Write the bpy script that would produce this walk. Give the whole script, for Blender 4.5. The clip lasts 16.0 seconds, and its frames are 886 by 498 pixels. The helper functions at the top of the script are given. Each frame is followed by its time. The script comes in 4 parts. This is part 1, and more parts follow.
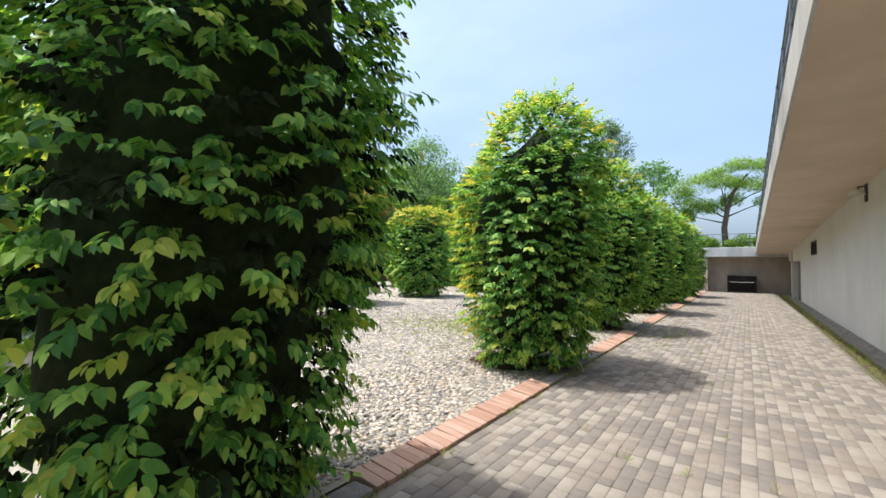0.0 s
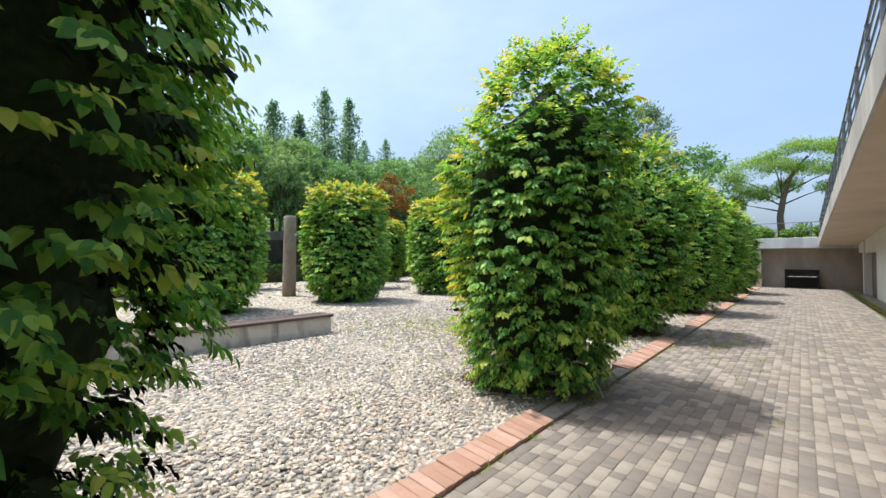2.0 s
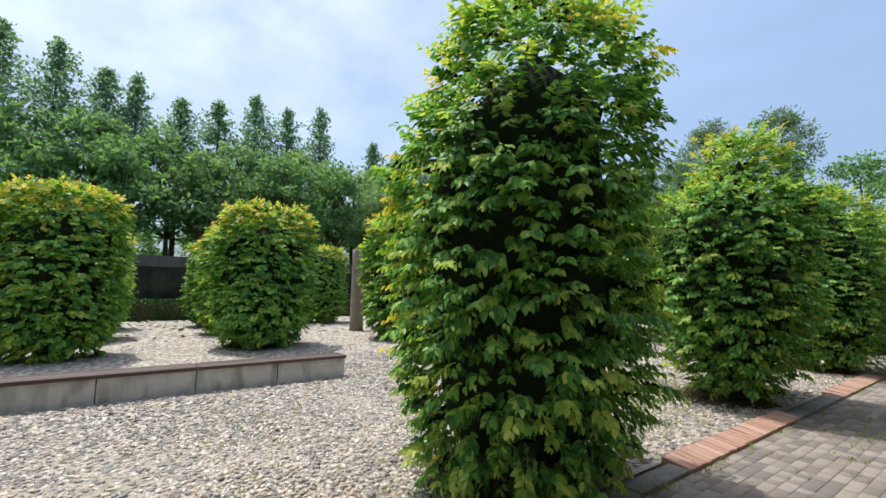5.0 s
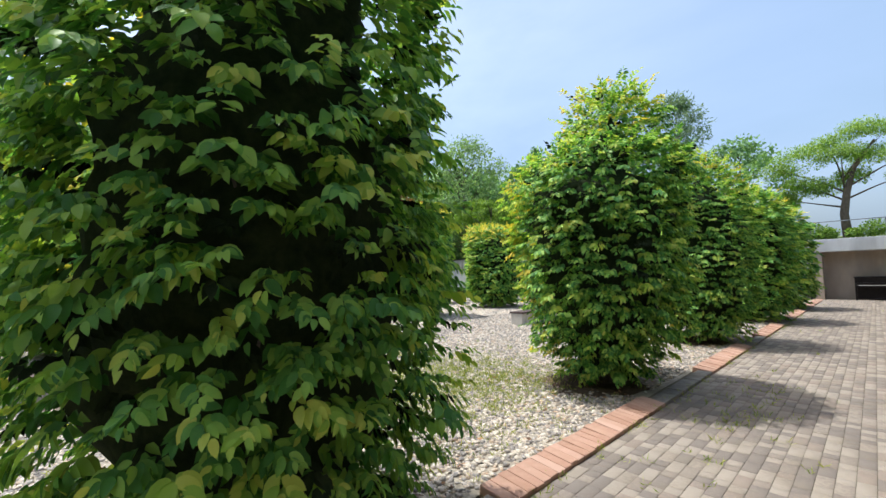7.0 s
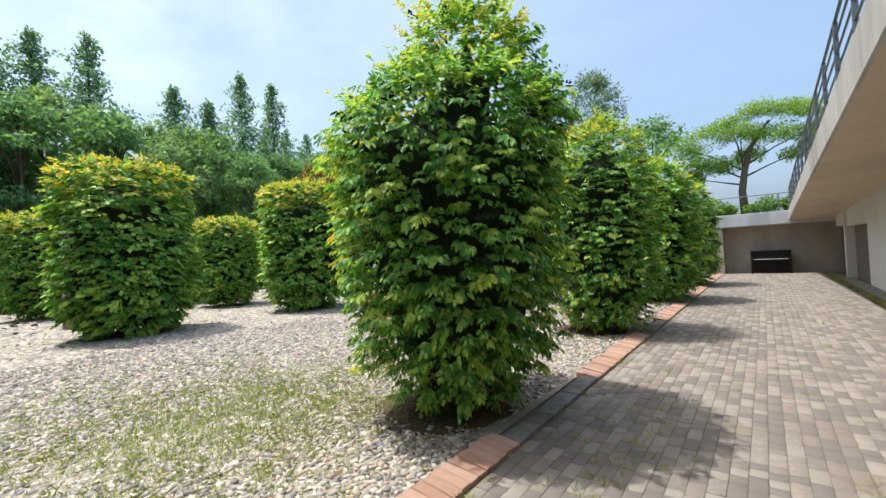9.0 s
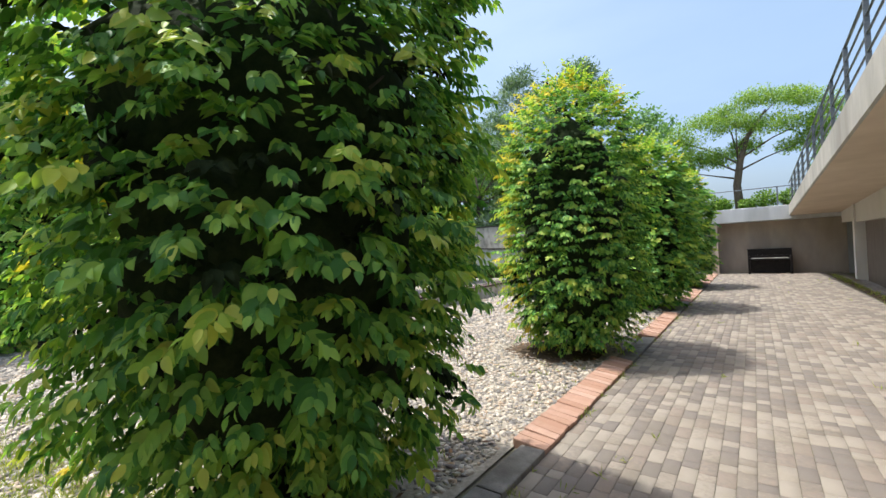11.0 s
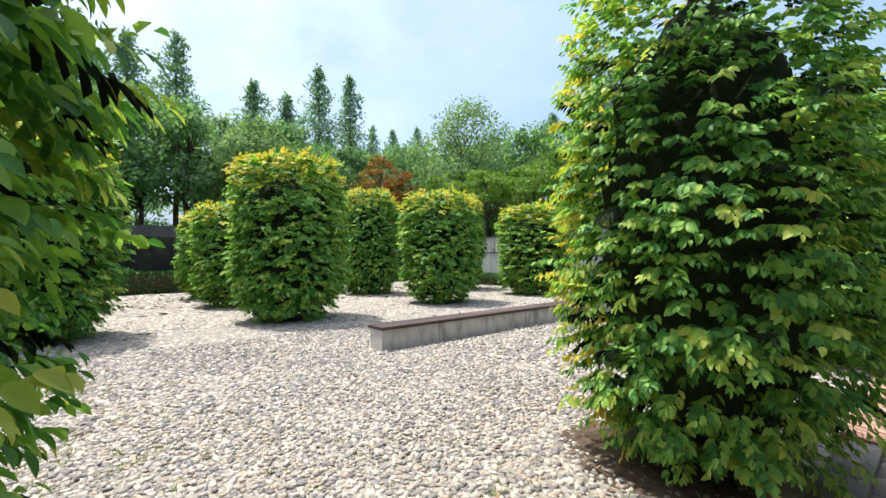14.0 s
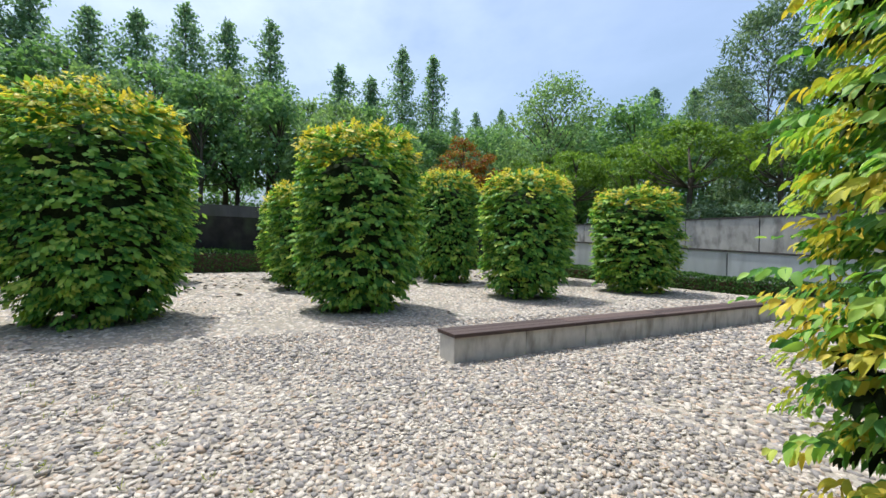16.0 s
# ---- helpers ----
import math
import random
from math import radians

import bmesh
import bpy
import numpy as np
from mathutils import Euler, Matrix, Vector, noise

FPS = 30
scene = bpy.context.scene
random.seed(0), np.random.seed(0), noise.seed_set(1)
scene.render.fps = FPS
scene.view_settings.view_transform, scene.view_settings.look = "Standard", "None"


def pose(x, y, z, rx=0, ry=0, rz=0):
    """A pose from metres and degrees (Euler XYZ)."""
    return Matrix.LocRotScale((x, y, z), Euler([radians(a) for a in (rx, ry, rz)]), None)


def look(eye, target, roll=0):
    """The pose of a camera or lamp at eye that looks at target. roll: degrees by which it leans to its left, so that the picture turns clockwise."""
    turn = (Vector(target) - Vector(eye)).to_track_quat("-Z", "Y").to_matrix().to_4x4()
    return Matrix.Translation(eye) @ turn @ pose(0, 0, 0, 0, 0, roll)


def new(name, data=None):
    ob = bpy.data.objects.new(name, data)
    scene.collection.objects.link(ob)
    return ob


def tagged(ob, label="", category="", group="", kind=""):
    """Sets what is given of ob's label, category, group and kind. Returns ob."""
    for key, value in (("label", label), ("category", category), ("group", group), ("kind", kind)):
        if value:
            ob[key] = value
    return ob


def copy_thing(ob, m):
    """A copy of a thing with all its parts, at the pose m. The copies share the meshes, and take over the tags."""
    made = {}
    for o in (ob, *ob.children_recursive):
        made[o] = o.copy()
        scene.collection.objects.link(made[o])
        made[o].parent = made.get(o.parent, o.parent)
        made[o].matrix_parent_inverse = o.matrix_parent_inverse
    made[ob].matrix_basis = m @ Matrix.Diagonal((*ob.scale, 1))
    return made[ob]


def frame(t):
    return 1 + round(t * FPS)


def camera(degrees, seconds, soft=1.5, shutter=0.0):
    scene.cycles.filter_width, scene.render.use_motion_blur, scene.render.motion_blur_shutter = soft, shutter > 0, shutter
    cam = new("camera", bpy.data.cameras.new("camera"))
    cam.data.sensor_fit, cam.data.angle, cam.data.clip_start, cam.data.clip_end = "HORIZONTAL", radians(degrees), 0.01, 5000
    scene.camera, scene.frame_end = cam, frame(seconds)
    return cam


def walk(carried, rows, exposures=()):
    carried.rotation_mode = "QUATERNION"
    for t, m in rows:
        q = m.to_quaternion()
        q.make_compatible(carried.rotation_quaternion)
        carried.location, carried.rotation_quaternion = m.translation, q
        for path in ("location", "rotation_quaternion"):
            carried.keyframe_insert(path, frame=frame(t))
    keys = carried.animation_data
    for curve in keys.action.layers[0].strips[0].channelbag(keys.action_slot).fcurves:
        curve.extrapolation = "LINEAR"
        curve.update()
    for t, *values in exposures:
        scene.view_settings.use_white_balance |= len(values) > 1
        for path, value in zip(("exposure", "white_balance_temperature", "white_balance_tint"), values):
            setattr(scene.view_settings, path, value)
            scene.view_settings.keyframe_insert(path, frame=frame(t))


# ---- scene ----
cam = camera(92.5, 16.0)
METRES, EYE, TILT, LEAN, TURN = 14.6, 1.6, 0.6, -0.2, 35.6
ROWS = [
    (0.0, 0.0, 0.0, 0.0, -0.01, 1.57, -0.27),
    (0.5, 0.0038, 0.0191, 0.0007, 0.21, 1.67, -0.15),
    (1.0, 0.0158, 0.0423, -0.0003, 1.82, 1.4, 0.04),
    (1.5, 0.0323, 0.0677, 0.0, 3.56, 1.17, 0.11),
    (2.0, 0.0465, 0.0925, -0.0001, 4.67, 0.84, 0.17),
    (2.5, 0.0678, 0.112, -0.0, 7.73, 0.76, 0.18),
    (3.0, 0.0861, 0.1357, -0.0009, 8.31, 0.84, 0.2),
    (3.5, 0.1041, 0.1569, 0.0005, 11.31, 1.97, 0.05),
    (6.0, 0.171, 0.2551, -0.0013, 20.86, 6.29, -0.02),
    (6.5, 0.1892, 0.2856, -0.0031, 15.85, 4.65, 1.07),
    (7.0, 0.2047, 0.3206, -0.005, 9.96, 3.2, 1.86),
    (7.5, 0.2242, 0.3554, -0.005, 5.25, 2.49, 2.68),
    (8.0, 0.2456, 0.387, -0.0046, 5.19, 1.17, 3.1),
    (8.5, 0.2669, 0.419, -0.0046, 2.58, 0.82, 3.4),
    (11.0, 0.3548, 0.5865, -0.0083, 0.65, -0.06, 3.08),
    (11.5, 0.368, 0.6195, -0.0075, 1.84, 1.06, 2.81),
    (12.0, 0.3752, 0.6533, -0.0086, 3.13, 1.19, 2.6),
    (12.5, 0.3854, 0.6859, -0.0091, 6.73, 1.54, 2.14),
    (13.0, 0.3948, 0.7191, -0.0111, 9.17, 1.32, 1.76),
    (13.5, 0.4052, 0.7495, -0.0108, 11.1, 0.95, 1.6),
    (14.0, 0.4092, 0.7758, -0.0108, 14.76, 0.9, 1.13),
    (14.5, 0.4051, 0.8054, -0.0107, 16.27, 0.71, 0.82),
    (15.0, 0.3978, 0.8338, -0.0102, 20.07, 0.42, 0.4),
    (15.5, 0.3868, 0.8557, -0.0089, 23.48, -0.38, -0.29),
    (16.0, 0.3706, 0.8784, -0.0077, 25.48, -0.91, -0.66),
]
walk(cam, [(t, pose(0, 0, EYE, TILT, LEAN, TURN) @ pose(METRES * x, METRES * y, METRES * z, 90 + pitch, roll, yaw)) for t, x, y, z, yaw, pitch, roll in ROWS],
     exposures=[(0.0, 1.2, 6150, 8), (1.5, 1.15, 6120, 8), (2.5, 1.02, 6080, 8), (3.5, 0.78, 6020, 8), (6.0, 0.82, 6080, 8), (7.0, 1.05, 6150, 8), (8.0, 1.12, 6150, 8), (8.5, 1.03, 6150, 8),
                (11.0, 1.14, 6250, 8), (12.0, 1.22, 6320, 8), (12.7, 1.38, 6340, 8), (13.4, 1.43, 6300, 8), (14.0, 1.14, 6080, 8), (14.5, 0.97, 6000, 8), (16.0, 0.8, 5930, 8)])

# ---- light ----
SUN_EL, SUN_FROM = 71.0, (-1.0, -0.32)
world = bpy.data.worlds.new("sky")
scene.world = world
world.use_nodes = True
wn, wl = world.node_tree.nodes, world.node_tree.links
sky = wn.new("ShaderNodeTexSky")
sky.sky_type, sky.sun_disc = "NISHITA", False
sky.sun_elevation = radians(SUN_EL)
sky.sun_rotation = math.atan2(SUN_FROM[0], SUN_FROM[1])
sky.air_density, sky.dust_density, sky.ozone_density = 1.0, 6.0, 1.0
wtc = wn.new("ShaderNodeTexCoord")
wmap = wn.new("ShaderNodeMapping")
wmap.inputs["Scale"].default_value = (1.1, 2.6, 4.0)
wmap.inputs["Rotation"].default_value = (0.2, 0.3, 0.5)
cirrus = wn.new("ShaderNodeTexNoise")
cirrus.inputs["Scale"].default_value, cirrus.inputs["Detail"].default_value, cirrus.inputs["Roughness"].default_value = 1.5, 7, 0.55
wramp = wn.new("ShaderNodeValToRGB")
wramp.color_ramp.elements[0].position, wramp.color_ramp.elements[0].color = 0.33, (0.25, 0.25, 0.25, 1)
wramp.color_ramp.elements[1].position, wramp.color_ramp.elements[1].color = 0.68, (0.7, 0.7, 0.7, 1)
wmix = wn.new("ShaderNodeMixRGB")
wmix.inputs["Color2"].default_value = (1.42, 1.97, 2.78, 1)
wl.new(wtc.outputs["Generated"], wmap.inputs["Vector"])
wl.new(wmap.outputs["Vector"], cirrus.inputs["Vector"])
wl.new(cirrus.outputs["Fac"], wramp.inputs["Fac"])
wl.new(wramp.outputs["Color"], wmix.inputs["Fac"])
wl.new(sky.outputs["Color"], wmix.inputs["Color1"])
wl.new(wmix.outputs["Color"], wn["Background"].inputs["Color"])
wn["Background"].inputs["Strength"].default_value = 0.15

sun_data = bpy.data.lights.new("sun", "SUN")
sun_data.energy, sun_data.angle, sun_data.color = 2.35, radians(0.6), (1.0, 0.96, 0.89)
ce = math.cos(radians(SUN_EL))
sun = new("sun", sun_data)
sun.matrix_world = look((SUN_FROM[0] * ce * 60, SUN_FROM[1] * ce * 60, math.sin(radians(SUN_EL)) * 60), (0, 0, 0))


# ---- materials ----
def material(name, colors, scale=6.0, rough=0.8, bump=0.0, bump_scale=60.0, spread=0.0, stain=None, stain_scale=0.7, stretch=(1, 1, 1), island=False,
             metal=0.0, through_light=0.0, stain_amount=0.6, detail=6):
    """A surface whose colour runs between two tones, with large stains, fine relief and, for repeats, a tone of each piece."""
    m = bpy.data.materials.new(name)
    m.use_nodes = True
    n, k = m.node_tree.nodes, m.node_tree.links
    bsdf = n["Principled BSDF"]
    tc = n.new("ShaderNodeTexCoord")
    mp = n.new("ShaderNodeMapping")
    mp.inputs["Scale"].default_value = stretch
    k.new(tc.outputs["Object"], mp.inputs["Vector"])
    fine = n.new("ShaderNodeTexNoise")
    fine.inputs["Scale"].default_value, fine.inputs["Detail"].default_value, fine.inputs["Roughness"].default_value = scale, detail, 0.62
    k.new(mp.outputs["Vector"], fine.inputs["Vector"])
    ramp = n.new("ShaderNodeValToRGB")
    e = ramp.color_ramp.elements
    e[0].position, e[1].position = 0.28, 0.72
    e[0].color, e[1].color = (*colors[0], 1), (*colors[-1], 1)
    for i, c in enumerate(colors[1:-1]):
        el = e.new(0.28 + 0.44 * (i + 1) / (len(colors) - 1))
        el.color = (*c, 1)
    out = ramp.outputs["Color"]
    if spread:
        src = n.new("ShaderNodeNewGeometry").outputs["Random Per Island"] if island else n.new("ShaderNodeObjectInfo").outputs["Random"]
        add = n.new("ShaderNodeMath")
        add.operation = "MULTIPLY_ADD"
        k.new(src, add.inputs[0])
        add.inputs[1].default_value, add.inputs[2].default_value = spread, 0.5 - spread / 2
        mixf = n.new("ShaderNodeMath")
        mixf.operation = "MULTIPLY_ADD"
        k.new(fine.outputs["Fac"], mixf.inputs[0])
        mixf.inputs[1].default_value = 0.5
        sub = n.new("ShaderNodeMath")
        sub.operation = "SUBTRACT"
        k.new(add.outputs[0], sub.inputs[0])
        sub.inputs[1].default_value = 0.25
        k.new(sub.outputs[0], mixf.inputs[2])
        k.new(mixf.outputs[0], ramp.inputs["Fac"])
    else:
        k.new(fine.outputs["Fac"], ramp.inputs["Fac"])
    if stain:
        big = n.new("ShaderNodeTexNoise")
        big.inputs["Scale"].default_value, big.inputs["Detail"].default_value = stain_scale, 8
        k.new(mp.outputs["Vector"], big.inputs["Vector"])
        sr = n.new("ShaderNodeValToRGB")
        sr.color_ramp.elements[0].position, sr.color_ramp.elements[1].position = 0.48, 0.70
        sr.color_ramp.elements[1].color = (stain_amount,) * 3 + (1,)
        k.new(big.outputs["Fac"], sr.inputs["Fac"])
        mx = n.new("ShaderNodeMixRGB")
        mx.inputs["Color2"].default_value = (*stain, 1)
        k.new(sr.outputs["Color"], mx.inputs["Fac"])
        k.new(out, mx.inputs["Color1"])
        out = mx.outputs["Color"]
    k.new(out, bsdf.inputs["Base Color"])
    bsdf.inputs["Roughness"].default_value, bsdf.inputs["Metallic"].default_value = rough, metal
    if bump:
        bt = n.new("ShaderNodeTexNoise")
        bt.inputs["Scale"].default_value, bt.inputs["Detail"].default_value = bump_scale, 5
        k.new(tc.outputs["Object"], bt.inputs["Vector"])
        bp = n.new("ShaderNodeBump")
        bp.inputs["Strength"].default_value, bp.inputs["Distance"].default_value = bump, 0.01
        k.new(bt.outputs["Fac"], bp.inputs["Height"])
        k.new(bp.outputs["Normal"], bsdf.inputs["Normal"])
    if through_light:
        tr = n.new("ShaderNodeBsdfTranslucent")
        tint = n.new("ShaderNodeMixRGB")
        tint.blend_type, tint.inputs["Fac"].default_value = "MULTIPLY", 1.0
        tint.inputs["Color2"].default_value = (1.65, 1.65, 0.75, 1)
        k.new(out, tint.inputs["Color1"])
        k.new(tint.outputs["Color"], tr.inputs["Color"])
        ms = n.new("ShaderNodeMixShader")
        ms.inputs["Fac"].default_value = through_light
        k.new(bsdf.outputs["BSDF"], ms.inputs[1])
        k.new(tr.outputs["BSDF"], ms.inputs[2])
        k.new(ms.outputs["Shader"], n["Material Output"].inputs["Surface"])
        bsdf.inputs["Specular IOR Level"].default_value = 0.22
    return m


LEAF = material("hornbeam_leaf", [(0.065, 0.185, 0.042), (0.15, 0.325, 0.068), (0.29, 0.46, 0.095)], 9, 0.5, spread=0.8, island=True, through_light=0.36)
# yellower leaves: young growth, and sunlight put into the colour of sunlit sides
YOUNG_SUNLIT = material("young_sunlit_hornbeam_leaf", [(0.25, 0.40, 0.065), (0.365, 0.475, 0.085), (0.48, 0.53, 0.11)], 9, 0.48, spread=0.8, island=True, through_light=0.36)
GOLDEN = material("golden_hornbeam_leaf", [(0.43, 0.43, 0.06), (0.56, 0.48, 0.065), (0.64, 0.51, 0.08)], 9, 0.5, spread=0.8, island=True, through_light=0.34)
# near-black green that stands for the shade between the leaves
INNERSHADE = material("inner_crown_shade", [(0.008, 0.016, 0.006), (0.03, 0.042, 0.016)], 14, 0.95, 0.6, 30)
BARK = material("bark", [(0.05, 0.038, 0.028), (0.14, 0.115, 0.09)], 14, 0.9, 0.8, 40, stretch=(1, 1, 0.25))
PINE_BARK = material("pine_bark", [(0.07, 0.05, 0.04), (0.17, 0.13, 0.10)], 14, 0.9, 0.8, 40, stretch=(1, 1, 0.3))
WOODLAND_PALE = material("pale_woodland_foliage", [(0.125, 0.215, 0.11), (0.235, 0.345, 0.165)], 3, 0.6, spread=0.8, island=True, through_light=0.42)
# aerial haze is mixed into the conifer and woodland greens, paler and bluer
CONIFER = material("conifer_foliage", [(0.11, 0.20, 0.145), (0.225, 0.34, 0.24)], 3, 0.6, spread=0.8, island=True, through_light=0.44)
WOODLAND = material("woodland_foliage", [(0.10, 0.20, 0.10), (0.20, 0.33, 0.155)], 3, 0.6, spread=0.8, island=True, through_light=0.42)
BRIGHT = material("bright_foliage", [(0.085, 0.165, 0.028), (0.17, 0.27, 0.045)], 3, 0.6, spread=0.8, island=True, through_light=0.35)
SILVER = material("pale_foliage", [(0.10, 0.17, 0.11), (0.19, 0.27, 0.17)], 3, 0.6, spread=0.8, island=True, through_light=0.3)
COPPER = material("copper_foliage", [(0.22, 0.065, 0.02), (0.36, 0.14, 0.03), (0.17, 0.18, 0.03)], 3, 0.6, spread=0.9, island=True, through_light=0.3)
PINE_LEAF = material("pine_needles", [(0.13, 0.24, 0.05), (0.27, 0.38, 0.08)], 3, 0.6, spread=0.8, island=True, through_light=0.42)
HEDGE_LEAF = material("hedge_leaf", [(0.03, 0.085, 0.018), (0.085, 0.18, 0.035)], 5, 0.5, spread=0.8, island=True, through_light=0.25)
GRASS = material("grass_blade", [(0.14, 0.20, 0.04), (0.33, 0.35, 0.10)], 5, 0.7, spread=0.9, island=True, through_light=0.35)
DRY = material("dry_leaf", [(0.10, 0.05, 0.025), (0.28, 0.16, 0.07)], 5, 0.8, spread=0.9, island=True)
PEBBLE = material("pebble", [(0.22, 0.20, 0.18), (0.365, 0.305, 0.24), (0.46, 0.335, 0.225), (0.31, 0.30, 0.285), (0.42, 0.35, 0.27), (0.51, 0.45, 0.37)], 24, 0.75, 0.15, 120, spread=1.05, island=True)
GRAVEL = material("gravel_bed", [(0.22, 0.19, 0.15), (0.31, 0.275, 0.22), (0.39, 0.35, 0.29)], 26, 0.9, 1.0, 22, stain=(0.25, 0.235, 0.15), stain_scale=0.35, stain_amount=0.35, detail=3)
PAVER = material("paver", [(0.165, 0.14, 0.12), (0.19, 0.16, 0.134), (0.228, 0.182, 0.147), (0.20, 0.17, 0.14), (0.245, 0.207, 0.168), (0.275, 0.238, 0.195)], 30, 0.85, 0.35, 150, stain=(0.18, 0.15, 0.11), stain_scale=3.0, stain_amount=0.45, spread=1.05, island=True)
PAVER_ONE = material("paver_single", [(0.165, 0.14, 0.12), (0.19, 0.16, 0.134), (0.228, 0.182, 0.147), (0.20, 0.17, 0.14), (0.245, 0.207, 0.168), (0.275, 0.238, 0.195)], 30, 0.85, 0.35, 150, stain=(0.18, 0.15, 0.11), stain_scale=3.0, stain_amount=0.45, spread=1.05)
JOINT = material("joint_sand", [(0.13, 0.115, 0.09), (0.24, 0.21, 0.16)], 12, 0.95, 0.5, 90, stain=(0.07, 0.10, 0.03), stain_scale=1.6)
BRICK = material("edging_brick", [(0.33, 0.185, 0.125), (0.39, 0.235, 0.168), (0.44, 0.285, 0.215)], 16, 0.85, 0.6, 70, spread=0.6, stain=(0.27, 0.185, 0.13), stain_scale=5.0, stain_amount=0.6)
CONCRETE = material("concrete", [(0.36, 0.33, 0.285), (0.52, 0.485, 0.43)], 3.0, 0.85, 0.3, 60, stain=(0.20, 0.18, 0.15), stain_scale=0.6, stretch=(1, 1, 0.35))
KERB = material("kerb_concrete", [(0.13, 0.12, 0.105), (0.26, 0.24, 0.21)], 12, 0.9, 0.5, 80, stain=(0.09, 0.075, 0.055), stain_scale=2.5, stain_amount=0.7)
SOFFIT = material("soffit_concrete", [(0.54, 0.44, 0.33), (0.63, 0.53, 0.41)], 1.4, 0.9, 0.15, 70, stain=(0.42, 0.33, 0.24), stain_scale=0.45, stain_amount=0.5)
PLASTER = material("wall_plaster", [(0.62, 0.59, 0.54), (0.70, 0.67, 0.62)], 1.2, 0.85, 0.15, 80, stain=(0.50, 0.46, 0.40), stain_scale=0.5, stain_amount=0.45, stretch=(1, 1, 0.7))
GREYWALL = material("retaining_concrete", [(0.30, 0.30, 0.29), (0.46, 0.46, 0.44)], 1.6, 0.88, 0.3, 40, stain=(0.12, 0.11, 0.095), stain_scale=2.0, stretch=(1, 1, 0.14), stain_amount=0.9)
# damp wall and its band, both colours darkened for overhanging tree shade
DARKWALL = material("damp_shaded_wall", [(0.018, 0.017, 0.015), (0.045, 0.042, 0.036)], 1.6, 0.9, 0.4, 40, stain=(0.05, 0.07, 0.03), stain_scale=0.8)
SHADEDBAND = material("damp_shaded_band", [(0.06, 0.06, 0.057), (0.12, 0.117, 0.11)], 1.8, 0.9, 0.3, 40, stain=(0.06, 0.065, 0.045), stain_scale=0.7, stretch=(1, 1, 0.25))
TAN = material("alcove_render", [(0.34, 0.275, 0.21), (0.46, 0.38, 0.30)], 1.5, 0.9, 0.15, 60, stain=(0.20, 0.19, 0.185), stain_scale=0.9, stretch=(1, 1, 0.35), stain_amount=0.8)
BROWN = material("brown_panel", [(0.13, 0.10, 0.08), (0.19, 0.155, 0.125)], 4, 0.75, 0.2, 60, stretch=(1, 1, 0.3))
BENCHCON = material("bench_concrete", [(0.44, 0.41, 0.355), (0.58, 0.545, 0.48)], 7, 0.88, 0.35, 60, stain=(0.19, 0.16, 0.125), stain_scale=4.0, stretch=(1, 1, 0.4), stain_amount=0.8)
SEATWOOD = material("bench_timber", [(0.045, 0.026, 0.021), (0.115, 0.072, 0.057)], 10, 0.7, 0.5, 60, stretch=(4, 0.5, 4), spread=0.4)
STONE = material("stone_post", [(0.20, 0.155, 0.12), (0.34, 0.285, 0.235)], 5, 0.9, 0.6, 40, stain=(0.19, 0.12, 0.08), stain_scale=1.2, stretch=(1, 1, 0.5))
STEEL = material("railing_steel", [(0.10, 0.11, 0.12), (0.18, 0.19, 0.20)], 20, 0.5, 0.1, 90, metal=0.6)
IRON = material("dark_iron", [(0.03, 0.03, 0.03), (0.08, 0.065, 0.055)], 20, 0.6, 0.2, 90)
LACQUER = material("black_lacquer", [(0.010, 0.009, 0.009), (0.022, 0.018, 0.017)], 8, 0.35, 0.05, 40)
IVORY = material("ivory_keys", [(0.62, 0.59, 0.52), (0.74, 0.71, 0.64)], 12, 0.4)
LAMPGLASS = material("opal_lamp_glass", [(0.70, 0.69, 0.66), (0.82, 0.81, 0.78)], 8, 0.3)
RAMPWALL = material("ramp_concrete", [(0.44, 0.45, 0.45), (0.58, 0.59, 0.58)], 1.6, 0.88, 0.3, 40, stain=(0.30, 0.30, 0.29), stain_scale=1.4, stretch=(1, 1, 0.2), stain_amount=0.6)
STAINED = material("stained_concrete", [(0.34, 0.315, 0.28), (0.54, 0.51, 0.46)], 1.4, 0.88, 0.3, 40, stain=(0.13, 0.12, 0.105), stain_scale=2.2, stretch=(1, 1, 0.5), stain_amount=0.9)
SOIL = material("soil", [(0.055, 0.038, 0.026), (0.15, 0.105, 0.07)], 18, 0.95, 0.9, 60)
TURF = material("turf", [(0.07, 0.12, 0.025), (0.17, 0.22, 0.05)], 9, 0.95, 0.8, 30, stain=(0.17, 0.16, 0.07), stain_scale=0.2)
GROUND = material("earth", [(0.09, 0.10, 0.04), (0.16, 0.16, 0.07)], 2, 0.95, 0.5, 10)
GLASS = material("dark_window_glass", [(0.02, 0.022, 0.025), (0.035, 0.037, 0.04)], 3, 0.1)

for m in (LACQUER, INNERSHADE, DARKWALL, SHADEDBAND, SOIL, GRAVEL, JOINT):
    m.node_tree.nodes["Principled BSDF"].inputs["Specular IOR Level"].default_value = 0.12


# ---- building blocks ----
def thing(name, label, category, at=(0, 0, 0), group="", kind=""):
    ob = new(name)
    ob.location = at
    ob.empty_display_size = 0.2
    return tagged(ob, label, category, group, kind)


def link(name, mesh, mats, parent=None, label="", kind=""):
    for m in mats if isinstance(mats, (list, tuple)) else [mats]:
        mesh.materials.append(m)
    ob = new(name, mesh)
    if parent is not None:
        ob.parent = parent
    return tagged(ob, label, "", "", kind)


